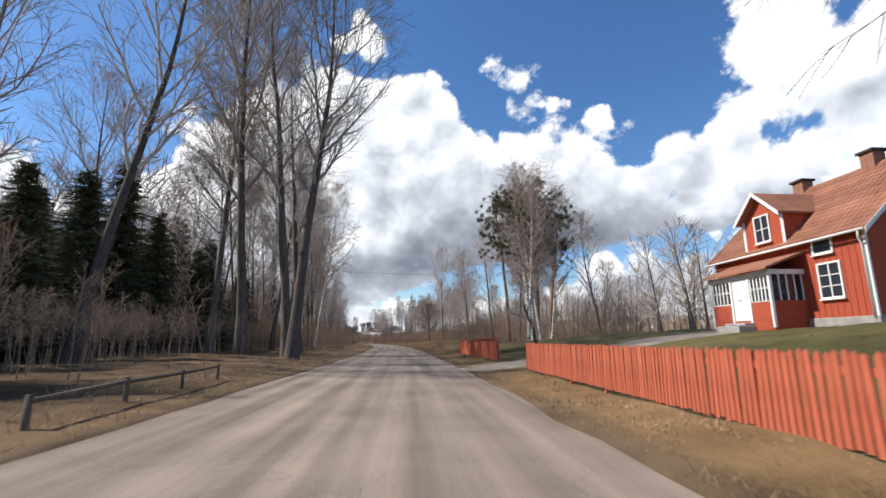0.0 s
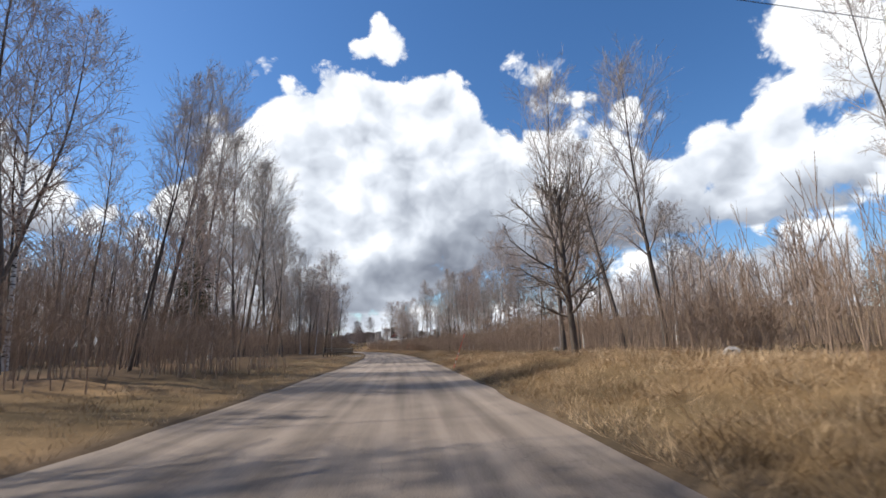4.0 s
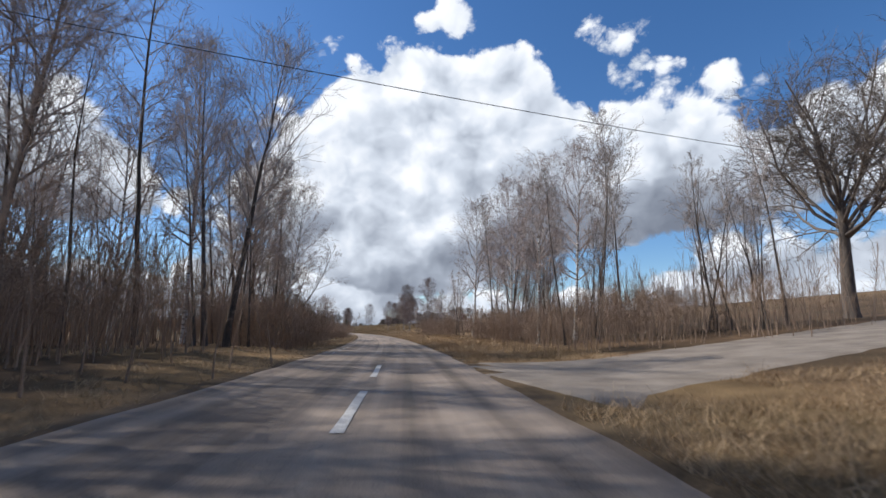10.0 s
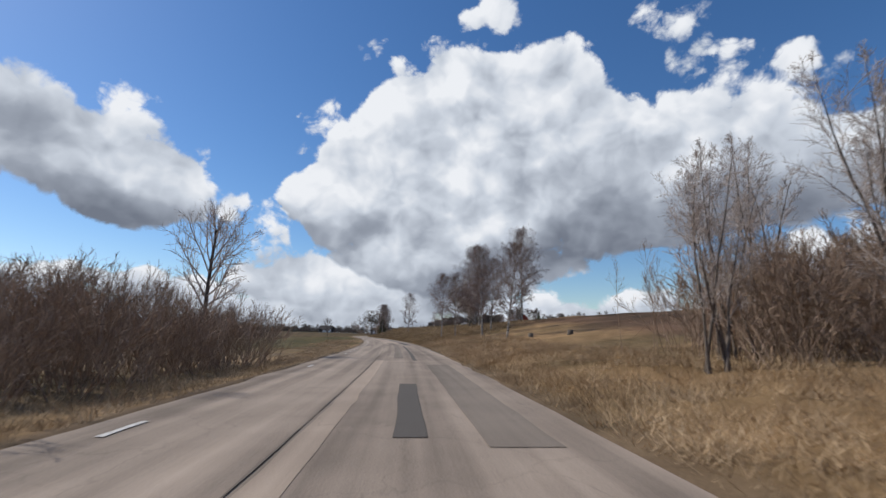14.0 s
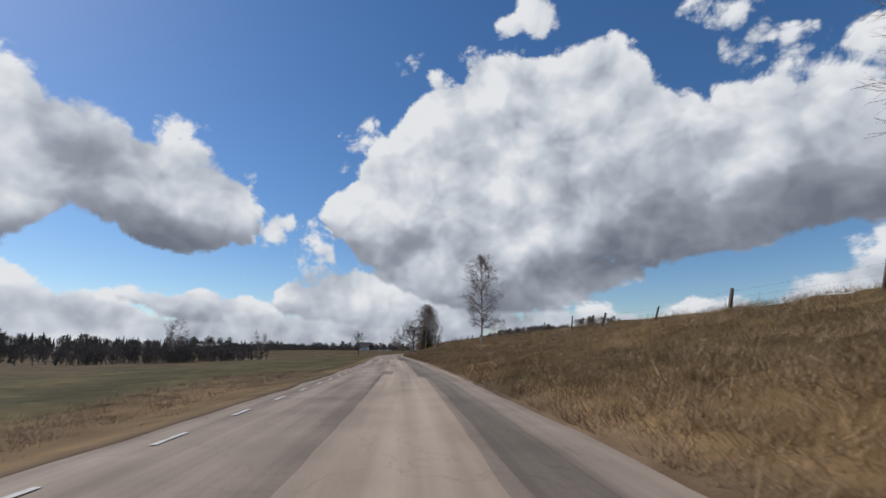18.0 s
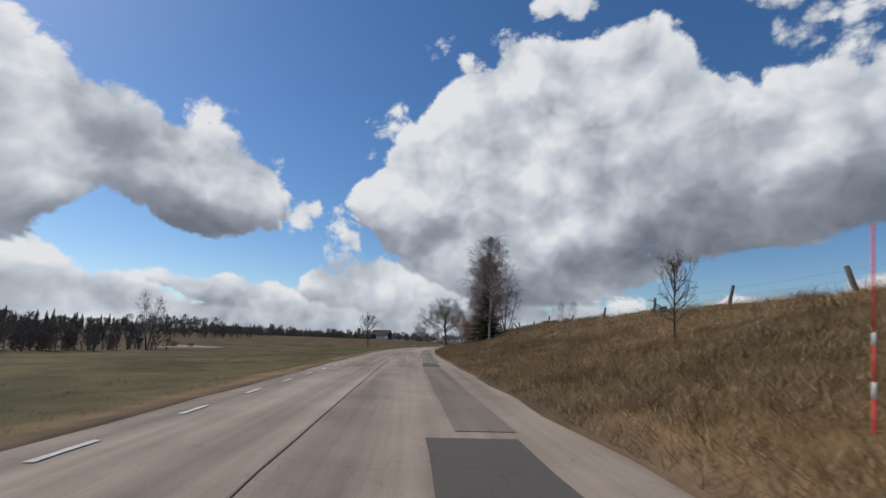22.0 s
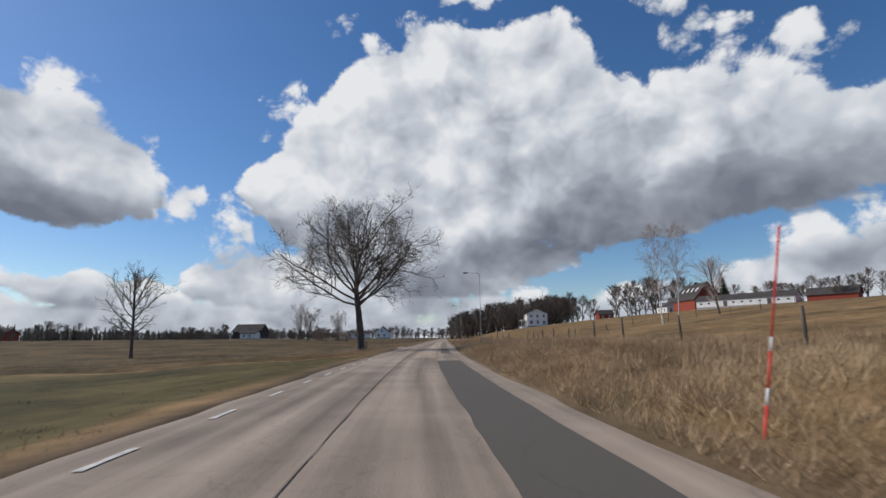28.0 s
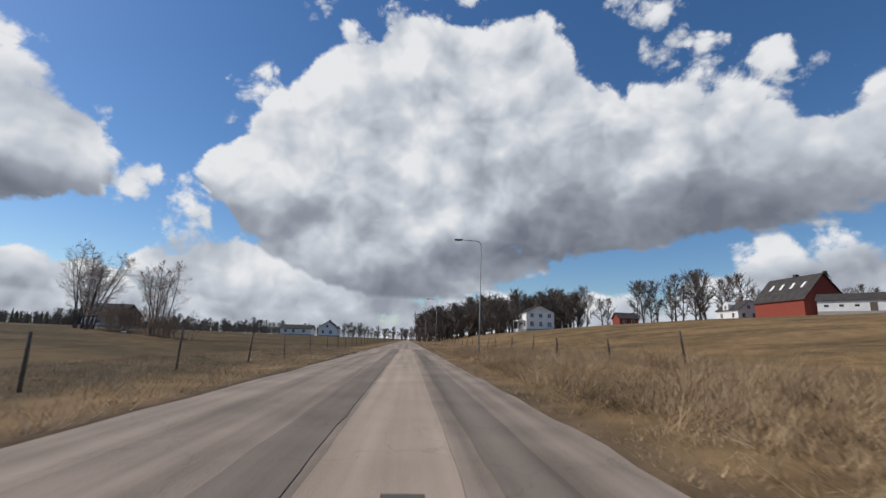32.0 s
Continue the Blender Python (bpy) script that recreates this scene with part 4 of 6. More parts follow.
def needle_tree(kind, seed):
    """Spruce: whorls of drooping sprays down to the ground; pine: bare stem, clumped top."""
    key = (kind, seed)
    if key in WOODS:
        return WOODS[key]
    rng = np.random.default_rng(seed)
    w = Wood(seed)
    h = 14.0
    pts, _ = w.line(np.array([0, 0, -0.1]), np.array([0, 0, 1.0]), h, 10, 0.01 if kind == "spruce" else 0.035, 0.05)
    w.tube("trunk", pts, [0.2 * (1 - 0.9 * i / 10) + 0.01 for i in range(11)], 7)
    V, F = [], []

    def spray(p, q, width, n):
        for _ in range(n):
            f = rng.random()
            c = p + (q - p) * f
            ax = unit(q - p)
            sd = unit(np.cross(ax, rng.normal(size=3)))
            o = len(V)
            ln = width * (0.5 + 0.8 * rng.random()) * (1.2 - 0.6 * f)
            tip = c + unit(ax * 0.7 + sd + np.array([0, 0, -0.35])) * ln
            b = np.cross(ax, sd) * ln * 0.11
            V.extend([c - b, c + b, tip])
            F.append((o, o + 1, o + 2))
    if kind == "spruce":
        z = 0.6
        while z < h - 0.2:
            g = 1 - z / h
            for k in range(9):
                a = 6.2832 * (k + rng.random()) / 9
                ln = (0.25 + 2.3 * g ** 0.85) * (0.75 + 0.4 * rng.random())
                p = np.array([0, 0, z]) + np.array([0, 0, rng.random() * 1.0 - 0.3])
                q = p + np.array([math.cos(a) * ln, math.sin(a) * ln, (-0.1 - 0.3 * rng.random()) * ln + 0.1])
                w.tube("trunk", [p, q], [0.02, 0.006], 3)
                spray(p, q, 0.34 + 0.26 * g, int(16 + 40 * g))
            z += 0.24 + 0.1 * rng.random()
    else:
        for k in range(38):
            z = h * (0.52 + 0.47 * rng.random())
            a = rng.random() * 6.2832
            ln = (0.6 + 2.1 * (1 - ((z / h - 0.7) / 0.35) ** 2)) * (0.6 + 0.6 * rng.random())
            p = np.array([0, 0, z])
            q = p + np.array([math.cos(a) * ln, math.sin(a) * ln, 0.35 * ln])
            w.tube("trunk", [p, (p + q) / 2 + np.array([0, 0, -0.1]), q], [0.05, 0.035, 0.015], 4)
            for c in range(9):
                e = p + (q - p) * (0.4 + 0.65 * rng.random()) + rng.normal(size=3) * 0.28
                for _ in range(44):
                    o = len(V)
                    v = unit(rng.normal(size=3) + np.array([0, 0, 0.4])) * (0.22 + 0.2 * rng.random())
                    b = unit(np.cross(v, rng.normal(size=3))) * 0.025
                    V.extend([e - b, e + b, e + v])
                    F.append((o, o + 1, o + 2))
    WOODS[key] = (tri_mesh("trunk", w.sets["trunk"][0], w.sets["trunk"][1], [BARK if kind == "spruce" else PINE_BARK]), tri_mesh("needles", V, F, [NEEDLE if kind == "spruce" else PINE_NEEDLE], smooth=False))
    ARRAYS[key] = {"trunk": w.sets["trunk"], "crown": (V, F)}
    return WOODS[key]


def conifer(kind, seed, s, d, label, tall, wide=1.0, group=""):
    trunk, green = needle_tree(kind, seed)
    s, d, tall = s * K, d * K, tall * K
    t = thing(kind + "_tree", spot(s, d, 0.05, (s * 53) % 360), label, "tree", group)
    t.scale = (tall / 14.0 * wide, tall / 14.0 * wide, tall / 14.0)
    part("trunk", trunk, t)
    part("needles", green, t)


# roadside trees, one by one: kind, seed, s, d, height factor, width factor
BIRCH_L = "slender silver birch with white bark, leafless in spring"
ASH_L = "tall leafless forest tree with dark grey bark"
for kind, seed, s, d, size, wide in [
    ("ash", 1, 29, -6.2, 1.1, 1.0), ("ash", 3, 19.2, -4.5, 1.25, 1.0), ("ash", 2, 20.6, -5.0, 1.15, 1.0), ("ash", 2, 21.5, -7.2, 1.2, 1.0), ("ash", 1, 24, -9.5, 1.15, 0.9), ("ash", 3, 37, -8.5, 1.0, 0.9), ("ash", 2, 45, -8, 0.95, 0.9), ("ash", 3, 52, -9.5, 1.0, 0.9),
    ("ash", 1, 97, -12.5, 1.1, 0.8), ("ash", 3, 95, -14, 1.1, 0.9), ("ash", 2, 88, -13, 1.0, 0.8), ("ash", 2, 84, -15, 1.1, 0.8), ("ash", 3, 104, -14, 1.05, 0.9), ("slim", 1, 79, -10.5, 0.6, 1.0),
    ("ash", 1, 109, -13, 0.85, 0.8), ("slim", 2, 112, -15, 1.0, 1.0), ("slim", 3, 120, -10.5, 1.0, 1.2), ("slim", 1, 126, -9.5, 1.0, 1.2), ("ash", 2, 133, -11, 0.8, 0.8), ("slim", 2, 137, -9.0, 1.1, 1.1),
    ("alder", 1, 158, -8.0, 0.85, 1.0), ("alder", 2, 154, -10.5, 0.8, 1.0), ("alder", 3, 160.5, -8.8, 0.72, 1.2), ("alder", 2, 159.5, -10.5, 0.8, 1.2), ("alder", 3, 156.5, -8.6, 0.75, 1.2), ("alder", 1, 156.5, -12.5, 0.85, 1.2), ("field_tree", 2, 185.5, -7.2, 0.72, 0.8), ("ash", 3, 75, 13.5, 0.75, 1.3), ("slim", 3, 144, 11, 1.0, 1.2), ("slim", 1, 147, 14, 0.9, 1.2),
]:
    plant("forest_tree", kind, seed, s, d, ASH_L if kind in ("ash", "slim") else "leafless many-stemmed tree beside a road ditch", BARK, TWIG, size, "roadside trees", wide=wide)
for s, d, size in [(164.5, 5.6, 0.42), (161.5, 6.6, 0.55), (170, 7.5, 0.4), (174.3, 4.3, 0.3), (175.6, 5.6, 0.36), (173.2, 6.2, 0.4), (176.8, 7.4, 0.42)]:
    plant("forest_tree", "alder", 1, s, d, "leafless many-stemmed tree on a road bank", BARK, TWIG, size, "roadside trees")
for seed, s, d, size, lab in [
    (1, 45, 13, 1.0, ""), (2, 38.5, 11.5, 1.05, ""), (3, 41.5, 14, 0.95, ""), (2, 51, 16, 1.0, ""), (1, 128, -13, 0.8, ""), (3, 131, -15, 0.9, ""), (2, 154.5, 6.2, 0.72, ""), (1, 158, 8.8, 0.62, ""),
    (2, 98, 12, 0.9, ""), (1, 104, 15, 0.9, ""), (3, 88, 16, 0.95, ""), (1, 110, 20, 0.9, ""), (2, 118, 14.5, 0.75, ""), (3, 122, 17.0, 0.7, ""),
]:
    plant("birch_tree", "birch", seed, s, d, BIRCH_L, BIRCH, TWIG_RED, size, "birches")
for seed, s, d, size, turn in [(1, 250.8, 6.05, 0.8, 0), (2, 298.9, 5.45, 0.94, 40), (3, 220.5, 10.0, 0.82, 90), (2, 216.5, 9.5, 1.0, 160), (1, 211.5, 12.5, 1.05, 200), (3, 192.2, 5.5, 0.6, 20), (1, 199.0, 5.6, 0.72, 60), (2, 204, 7.4, 0.66, 310), (3, 208.8, 4.15, 0.66, 130), (1, 206, 4.9, 0.6, 200), (3, 309, 5.5, 1.0, 75), (1, 311.5, 6.0, 0.95, 15), (3, 307, 5.8, 0.85, 45)]:
    plant("birch_tree", "lone_birch", seed, s, d, "roadside birch with a fine leafless crown on a grassy bank", OLD_BIRCH, TWIG_PLUM, size, "roadside birches", turn)
plant("ash_tree", "oak", 4, 368.2, -5.0, "large spreading leafless ash tree with a forked trunk", BARK, TWIG_SILHOUETTE, 1.14, turn=20, wide=1.08)
plant("hazel_tree", "hazel", 2, 219.6, 9.8, "broad fan-shaped leafless tree on top of a bank", BARK, TWIG, 0.88, wide=1.15)
plant("field_tree", "field_tree", 1, 377.5, -27.0, "round-crowned leafless tree standing in a field", BARK, TWIG_SILHOUETTE, 1.0)
plant("forest_tree", "field_tree", 1, 60.8, 4.7, "spreading leafless roadside tree with forked grey limbs", BARK, TWIG_SILHOUETTE, 0.7, "roadside trees", turn=160, wide=0.95)
plant("oak_tree", "oak", 5, 138, 19.6, "broad leafless oak at the edge of a field", BARK, TWIG_SILHOUETTE, 1.25)
plant("apple_tree", "apple", 1, 17.8, 5.1, "gnarled bare apple tree behind a red fence", BARK, TWIG, 0.6)
plant("apple_tree", "apple", 2, 24.5, 14, "old leafless apple tree on a lawn", BARK, TWIG, 0.75)
plant("garden_tree", "birch", 4, 2.4, 5.9, "bare garden tree with branches overhanging a red fence", BARK, TWIG_SILHOUETTE, 0.5, wide=1.5)
for kind, seed, s, d, size, wide in [("birch", 3, 378, 20.5, 0.62, 0.9), ("birch", 1, 380, 23, 0.62, 0.8)]:
    plant("birch_tree", kind, seed, s, d, "slim birch in a sloping pasture", BIRCH, TWIG_RED, size, "pasture birches", wide=wide)
plant("field_tree", "field_tree", 3, 273, 5.2, "slim leafless sapling on a grassy bank", BARK, TWIG_SILHOUETTE, 0.22, wide=0.7)
plant("field_tree", "field_tree", 2, 387, 31, "leafless tree on a pasture slope", BARK, TWIG_SILHOUETTE, 0.8)
for s, d, k in [(422, -25, 1), (423.5, -26.5, 2), (420.5, -24, 3), (419, -18.5, 2), (418, -17.6, 1)]:
    plant("forest_tree", "alder" if k != 3 else "field_tree", 1 + k % 2, s, d, "many-stemmed leafless tree on a field islet", BARK, TWIG_SILHOUETTE, 0.62 if d < -22 else 0.5, "field islet trees", wide=1.2)
for s, d, size in ((306.5, 5.4, 0.42), (309.5, 5.6, 0.4), (305.5, 7.5, 0.45)):
    plant("forest_tree", "alder", 2, s, d, "leafless many-stemmed tree on a road bank", BARK, TWIG_SILHOUETTE, size, "roadside trees", wide=1.2)
conifer("spruce", 1, 303.6, 5.65, "dark green spruce beside a road bank", 4.5, 2.3)
conifer("spruce", 2, 108, -23, "tall dark spruce standing among bare trees", 20, 0.8)
conifer("pine", 3, 34.5, 8.2, "Scots pine with an orange stem and clumped crown", 11.5)
for s, d in ((32.4, 9.4), (31.2, 8.7), (35.5, 11)):
    plant("birch_tree", "birch", 1 + int(s) % 3, s, d, BIRCH_L, BIRCH, TWIG_RED, 0.85, "birches")
for s, d, tall in [(20, -14, 5.5), (24, -12.5, 6), (28, -12, 6.5), (14, -17, 6), (33, -14, 7), (38, -13, 7), (22, -18, 7.5), (12, -22, 7), (17, -15, 5), (30, -17, 8), (26, -20, 8), (18, -23, 8), (36, -18, 8), (8, -13, 7), (12, -15, 8), (15.5, -12.5, 6), (19, -17.5, 9), (23, -15.5, 9), (27, -16, 9), (31, -12.5, 7), (34, -16, 9), (40, -16, 8), (44, -14, 7), (9, -18, 9), (29, -22, 9), (46, -19, 8)]:
    conifer("spruce", 1 + int(s) % 2, s, d, "dark spruce at the edge of a wood", tall * (0.75 + 0.45 * ((s * 0.37) % 1)), 1.5 + 0.7 * ((d * 0.61) % 1), "wood edge spruces")
conifer("spruce", 2, 465.6, 80, "dark spruce behind a red barn", 8.5, 1.7)
conifer("pine", 1, 40, 12.2, "Scots pine with an orange stem and clumped crown", 14.5)
conifer("pine", 2, 43, 14.5, "Scots pine with an orange stem and clumped crown", 13)


# woods: nearer rows tree by tree, deeper rows joined
def wood_band(s0, s1, d0, d1, count, kinds, sizes, seed, group):
    rng = random.Random(seed)
    for _ in range(count):
        s, d = rng.uniform(s0, s1), rng.uniform(d0, d1)
        kind = rng.choice(kinds)
        size = rng.uniform(*sizes)
        if 80 < s < 114 and -8.8 < d < 0:
            d -= 5
        if kind == "birch":
            plant("birch_tree", kind, rng.randint(1, 3), s, d, BIRCH_L, BIRCH, TWIG_RED, size, group, wide=rng.uniform(0.8, 1.1))
        else:
            plant("forest_tree", kind, rng.randint(1, 3), s, d, ASH_L, BARK, TWIG, size, group, wide=rng.uniform(0.8, 1.1))


# two tall trees out in the western field
plant("field_tree", "alder", 1, 490 / K, -57.7 / K, "tall many-stemmed leafless tree above field scrub", BARK, TWIG_SILHOUETTE, 0.62, "western field trees", wide=1.35)
plant("field_tree", "alder", 2, 516 / K, -45.1 / K, "slender many-stemmed leafless tree above field scrub", BARK, TWIG_SILHOUETTE, 0.53, "western field trees", wide=1.0)
wood_band(4, 26, -20, -9, 4, ["ash", "ash", "slim"], (0.95, 1.2), 9, "trees of the western wood")
wood_band(24, 92, -18, -7.2, 36, ["ash", "slim", "slim", "birch"], (0.75, 1.1), 1, "trees of the western wood")
wood_band(112, 148, -18, -7, 42, ["slim", "ash", "birch", "slim"], (0.6, 0.9), 2, "trees of the western wood")
wood_band(36, 100, 8, 22, 26, ["slim", "slim", "birch", "ash"], (0.5, 0.8), 3, "trees of the eastern wood")
wood_band(98, 122, 6.2, 18, 32, ["slim", "slim", "birch"], (0.55, 0.85), 4, "trees of the eastern wood")
wood_band(111, 120, 6.0, 14, 9, ["slim", "slim", "alder"], (0.55, 0.8), 6, "trees of the eastern wood")
wood_band(137, 152, -9.5, -5.6, 13, ["ash", "slim", "birch"], (0.55, 0.8), 12, "trees of the western wood")
wood_band(138, 152, 5.4, 10, 9, ["slim", "alder", "birch"], (0.5, 0.72), 13, "trees of the eastern wood")
wood_band(136, 158, 6.5, 16, 18, ["slim", "alder", "slim"], (0.5, 0.75), 5, "trees of the eastern wood")
for s, d, k, size in [(169.5, -4.6, 1, 0.62), (170.8, -5.8, 2, 0.68), (171.8, -4.3, 3, 0.55), (168.6, -6.4, 3, 0.6), (166.5, 4.7, 1, 0.72), (168.5, 5.1, 2, 0.75), (167.5, 6.1, 3, 0.8), (163, 5.6, 1, 0.75), (161, 5.2, 2, 0.7), (158, -7.6, 2, 1.1), (156.5, -6.0, 1, 0.9), (157.8, -6.4, 2, 1.0), (155, -7.2, 1, 1.0), (159, -8.6, 2, 1.2), (158.8, -6.0, 3, 0.9),
                      (154, -7.2, 1, 0.8), (149, -7.8, 2, 0.8), (143, -7.6, 3, 0.8), (174.5, -5.0, 1, 0.75), (176.5, -5.4, 2, 0.8), (178.5, -5.1, 3, 0.75), (181, -5.0, 1, 0.75), (175.5, -6.8, 2, 0.9), (178, -7, 3, 0.95), (181, -6.6, 3, 0.9), (183, -5.2, 2, 0.75),
                      (174.5, 6.2, 1, 0.8), (176, 7.2, 2, 0.9), (177, 6.4, 3, 0.8), (175, 8.6, 1, 1.0), (309, 5.2, 3, 1.1), (311, 6.0, 2, 1.2), (307.5, 5.4, 1, 1.0), (312, 5.4, 1, 1.0), (112, 4.6, 1, 0.7), (113.5, 5.2, 2, 0.8), (115, 4.8, 3, 0.75), (116.5, 5.6, 1, 0.8), (118, 6.2, 2, 0.8), (114.5, 6.6, 3, 0.9), (119.5, 7.5, 1, 0.8), (117, 7.6, 2, 0.9), (324, -35, 1, 0.3), (326, -36.5, 2, 0.34), (328.5, -36, 3, 0.3), (420, -21.5, 1, 0.9), (417, -16.5, 3, 0.8), (424, -23, 2, 0.8), (60, 9, 1, 0.8), (139, -5.2, 1, 0.9), (141, -5.6, 2, 1.0), (143.5, -5.0, 3, 0.9), (145.5, -5.4, 1, 1.0), (147.5, -5.2, 2, 0.9), (150, -5.6, 3, 1.0), (140, 6.4, 2, 0.65), (142.5, 6.8, 3, 0.7), (145, 6.2, 1, 0.6), (147, 7.0, 2, 0.7), (149.5, 6.4, 3, 0.6), (152, 6.4, 1, 0.65)]:
    plant("bush", "bush", k, s, d, "dense leafless brown shrub", BRUSH, BRUSH, size, "roadside shrubs")
rb = random.Random(11)
for n in range(26):
    plant("thicket", "scrub", 1 + n % 3, rb.uniform(6, 34), rb.uniform(-17, -7.5), "thicket of thin bare saplings", BRUSH, BRUSH, rb.uniform(0.25, 0.5), "western thickets", wide=1.6)
for n in range(138):
    s = rb.uniform(28, 124) if n < 96 else rb.uniform(134, 156)
    d = rb.uniform(5.4, 15)
    plant("thicket", "scrub", 1 + n % 3, s, d, "thicket of thin bare saplings", BRUSH, BRUSH, rb.uniform(0.2, 0.48), "eastern thickets", wide=1.7)
for n in range(6):
    plant("thicket", "scrub", 1 + n % 3, rb.uniform(173.5, 179), rb.uniform(7, 11), "thicket of thin bare saplings", BRUSH, BRUSH, rb.uniform(0.4, 0.65), "eastern thickets")
for n in range(130):
    s, d = rb.uniform(30, 96) if n < 62 else rb.uniform(112, 156), rb.uniform(-18, -6.0)
    if 76 < s < 116 and d > -10:
        d -= 6
    plant("thicket", "scrub", 1 + n % 3, s, d, "thicket of thin bare saplings", BRUSH, BRUSH, rb.uniform(0.2, 0.5) if n < 62 else rb.uniform(0.35, 0.7), "western thickets", wide=1.5)


def joined(name, keys, places, mats, label, category):
    """Many far trees as one mesh. places: (s, d, size, which)."""
    vs, fs, mi, o = [], [], [], 0
    for s, d, size, which in places:
        sets = ARRAYS[keys[which]]
        s, d, size = s * K, d * K, size * K
        x, y = plan(s, d)
        a = s * 1.7 + d
        for slot, w in enumerate(("trunk", "crown")):
            v = np.array(sets[w][0]) * size
            f = np.array(sets[w][1])
            rot = np.array([[math.cos(a), -math.sin(a), 0], [math.sin(a), math.cos(a), 0], [0, 0, 1]])
            vs.append(v @ rot.T + np.array([float(x), float(y), float(height(s, d)) - 0.1]))
            fs.append(f + o)
            mi.append(np.full(len(f), slot if which < 3 else 2))
            o += len(v)
    tagged(new(name, tri_mesh(name, np.concatenate(vs), np.concatenate(fs), mats, np.concatenate(mi))), label, category, kind="stuff")


for k in (1, 2, 3):
    wood_meshes("far", k, BARK, TWIG)
    wood_meshes("distant", k, BARK, TWIG_SILHOUETTE)


def low_spruce():
    rng = np.random.default_rng(3)
    V, F = [], []
    for z in np.arange(0.3, 11, 0.8):
        for k in range(8):
            a = 6.2832 * (k + rng.random()) / 8
            r = (1 - z / 11.5) * 2.2 * (0.7 + 0.5 * rng.random()) + 0.12
            o = len(V)
            b = np.array([-math.sin(a), math.cos(a), 0]) * r * 0.35
            e = np.array([math.cos(a) * r, math.sin(a) * r, z - 0.35])
            V.extend([np.array([0, 0, z + 1.0]), e - b, e + b])
            F.append((o, o + 1, o + 2))
    ARRAYS[("low_spruce", 1)] = {"trunk": ([np.zeros(3), np.array([0.1, 0, 0]), np.array([0, 0, 2.0])], [(0, 1, 2)]), "crown": (V, F)}


low_spruce()
SORTS = [("far", 1), ("far", 2), ("far", 3), ("low_spruce", 1)]
BELT = [("distant", 1), ("distant", 2), ("distant", 3), ("low_spruce", 1)]
rf = random.Random(21)
deep = [(rf.uniform(-40, 160), rf.uniform(-70, -24), rf.uniform(1.0, 1.6), rf.choice([0, 1, 2, 2, 1])) for _ in range(360)]
deep += [(rf.uniform(38, 128), rf.uniform(24, 75), rf.uniform(0.6, 1.0), rf.randint(0, 2)) for _ in range(170)]
deep += [(rf.uniform(-40, 40), rf.uniform(34, 80), rf.uniform(0.7, 1.1), rf.randint(0, 2)) for _ in range(60)]
for k in (1, 2, 3):
    wood_meshes("brake", k, BRUSH, BRUSH)
brake = [(rf.uniform(6, 76), rf.uniform(-26, -12), rf.uniform(0.7, 1.2), n % 3) for n in range(90)]
brake += [(rf.uniform(110, 152), rf.uniform(-24, -11), rf.uniform(0.6, 1.1), n % 3) for n in range(60)]
brake += [(rf.uniform(82, 114), rf.uniform(-27, -14), rf.uniform(0.5, 0.9), n % 3) for n in range(50)]
brake += [(rf.uniform(38, 126), rf.uniform(11, 24), rf.uniform(0.6, 1.0), n % 3) for n in range(90)]
brake += [(rf.uniform(136, 158), rf.uniform(9, 18), rf.uniform(0.5, 0.8), n % 3) for n in range(18)]
joined("undergrowth", [("brake", 1), ("brake", 2), ("brake", 3)], brake, [BRUSH, BRUSH, BRUSH], "dense brown undergrowth of saplings deep in a wood", "undergrowth")
joined("woodland", SORTS, deep, [BARK, TWIG, NEEDLE], "deep leafless woodland behind the roadside trees", "wood")
far = []
for _ in range(60):                           # loose clumps of bare trees along the far field edge
    cs, cd, many = rf.uniform(150, 900), -rf.uniform(95, 150), rf.randint(3, 14)
    for _ in range(many):
        far.append((cs + rf.gauss(0, 6), cd + rf.gauss(0, 4), rf.uniform(0.3, 0.7), rf.choice([0, 1, 2])))
for _ in range(900):
    far.append((rf.uniform(190, 420), -rf.uniform(66, 105), rf.uniform(0.16, 0.34), rf.choice([0, 1, 2])))
for _ in range(26):
    cs, cd = rf.uniform(225, 345), -rf.uniform(58, 86)
    for _ in range(rf.randint(3, 8)):
        far.append((cs + rf.gauss(0, 5), cd + rf.gauss(0, 3), rf.uniform(0.25, 0.55), rf.choice([0, 1, 2])))
for _ in range(420):
    far.append((rf.uniform(150, 900), -rf.uniform(125, 165), rf.uniform(0.28, 0.5), rf.choice([0, 1, 2])))
for _ in range(1100):
    far.append((rf.uniform(150, 950), -rf.uniform(200, 270), rf.uniform(0.5, 0.85), rf.choice([3, 3, 3, 0])))
for _ in range(230):
    far.append((rf.uniform(620, 800), rf.uniform(-160, 60), rf.uniform(0.5, 0.9), rf.choice([0, 1, 2])))
for _ in range(60):
    far.append((rf.uniform(200, 330), -rf.uniform(70, 100), rf.uniform(0.2, 0.5), rf.choice([0, 1, 2])))
far = [q for q in far if not (356 < q[0] < 366 and -100 < q[1] < -54)]     # a gap in front of a farmhouse
joined("distant_woods", BELT, far, [BARK, TWIG_SILHOUETTE, NEEDLE], "distant belt of bare trees and dark spruces", "woods")
grove = [(rf.uniform(520, 575), rf.uniform(3, 62), rf.uniform(0.8, 1.25), rf.randint(0, 2)) for _ in range(210)]
grove += [(rf.uniform(490, 520), rf.uniform(64, 84), rf.uniform(1.0, 1.4), rf.randint(0, 2)) for _ in range(14)]
grove += [(rf.uniform(503, 518), rf.uniform(16, 48), rf.uniform(0.85, 1.2), rf.randint(0, 2)) for _ in range(30)]
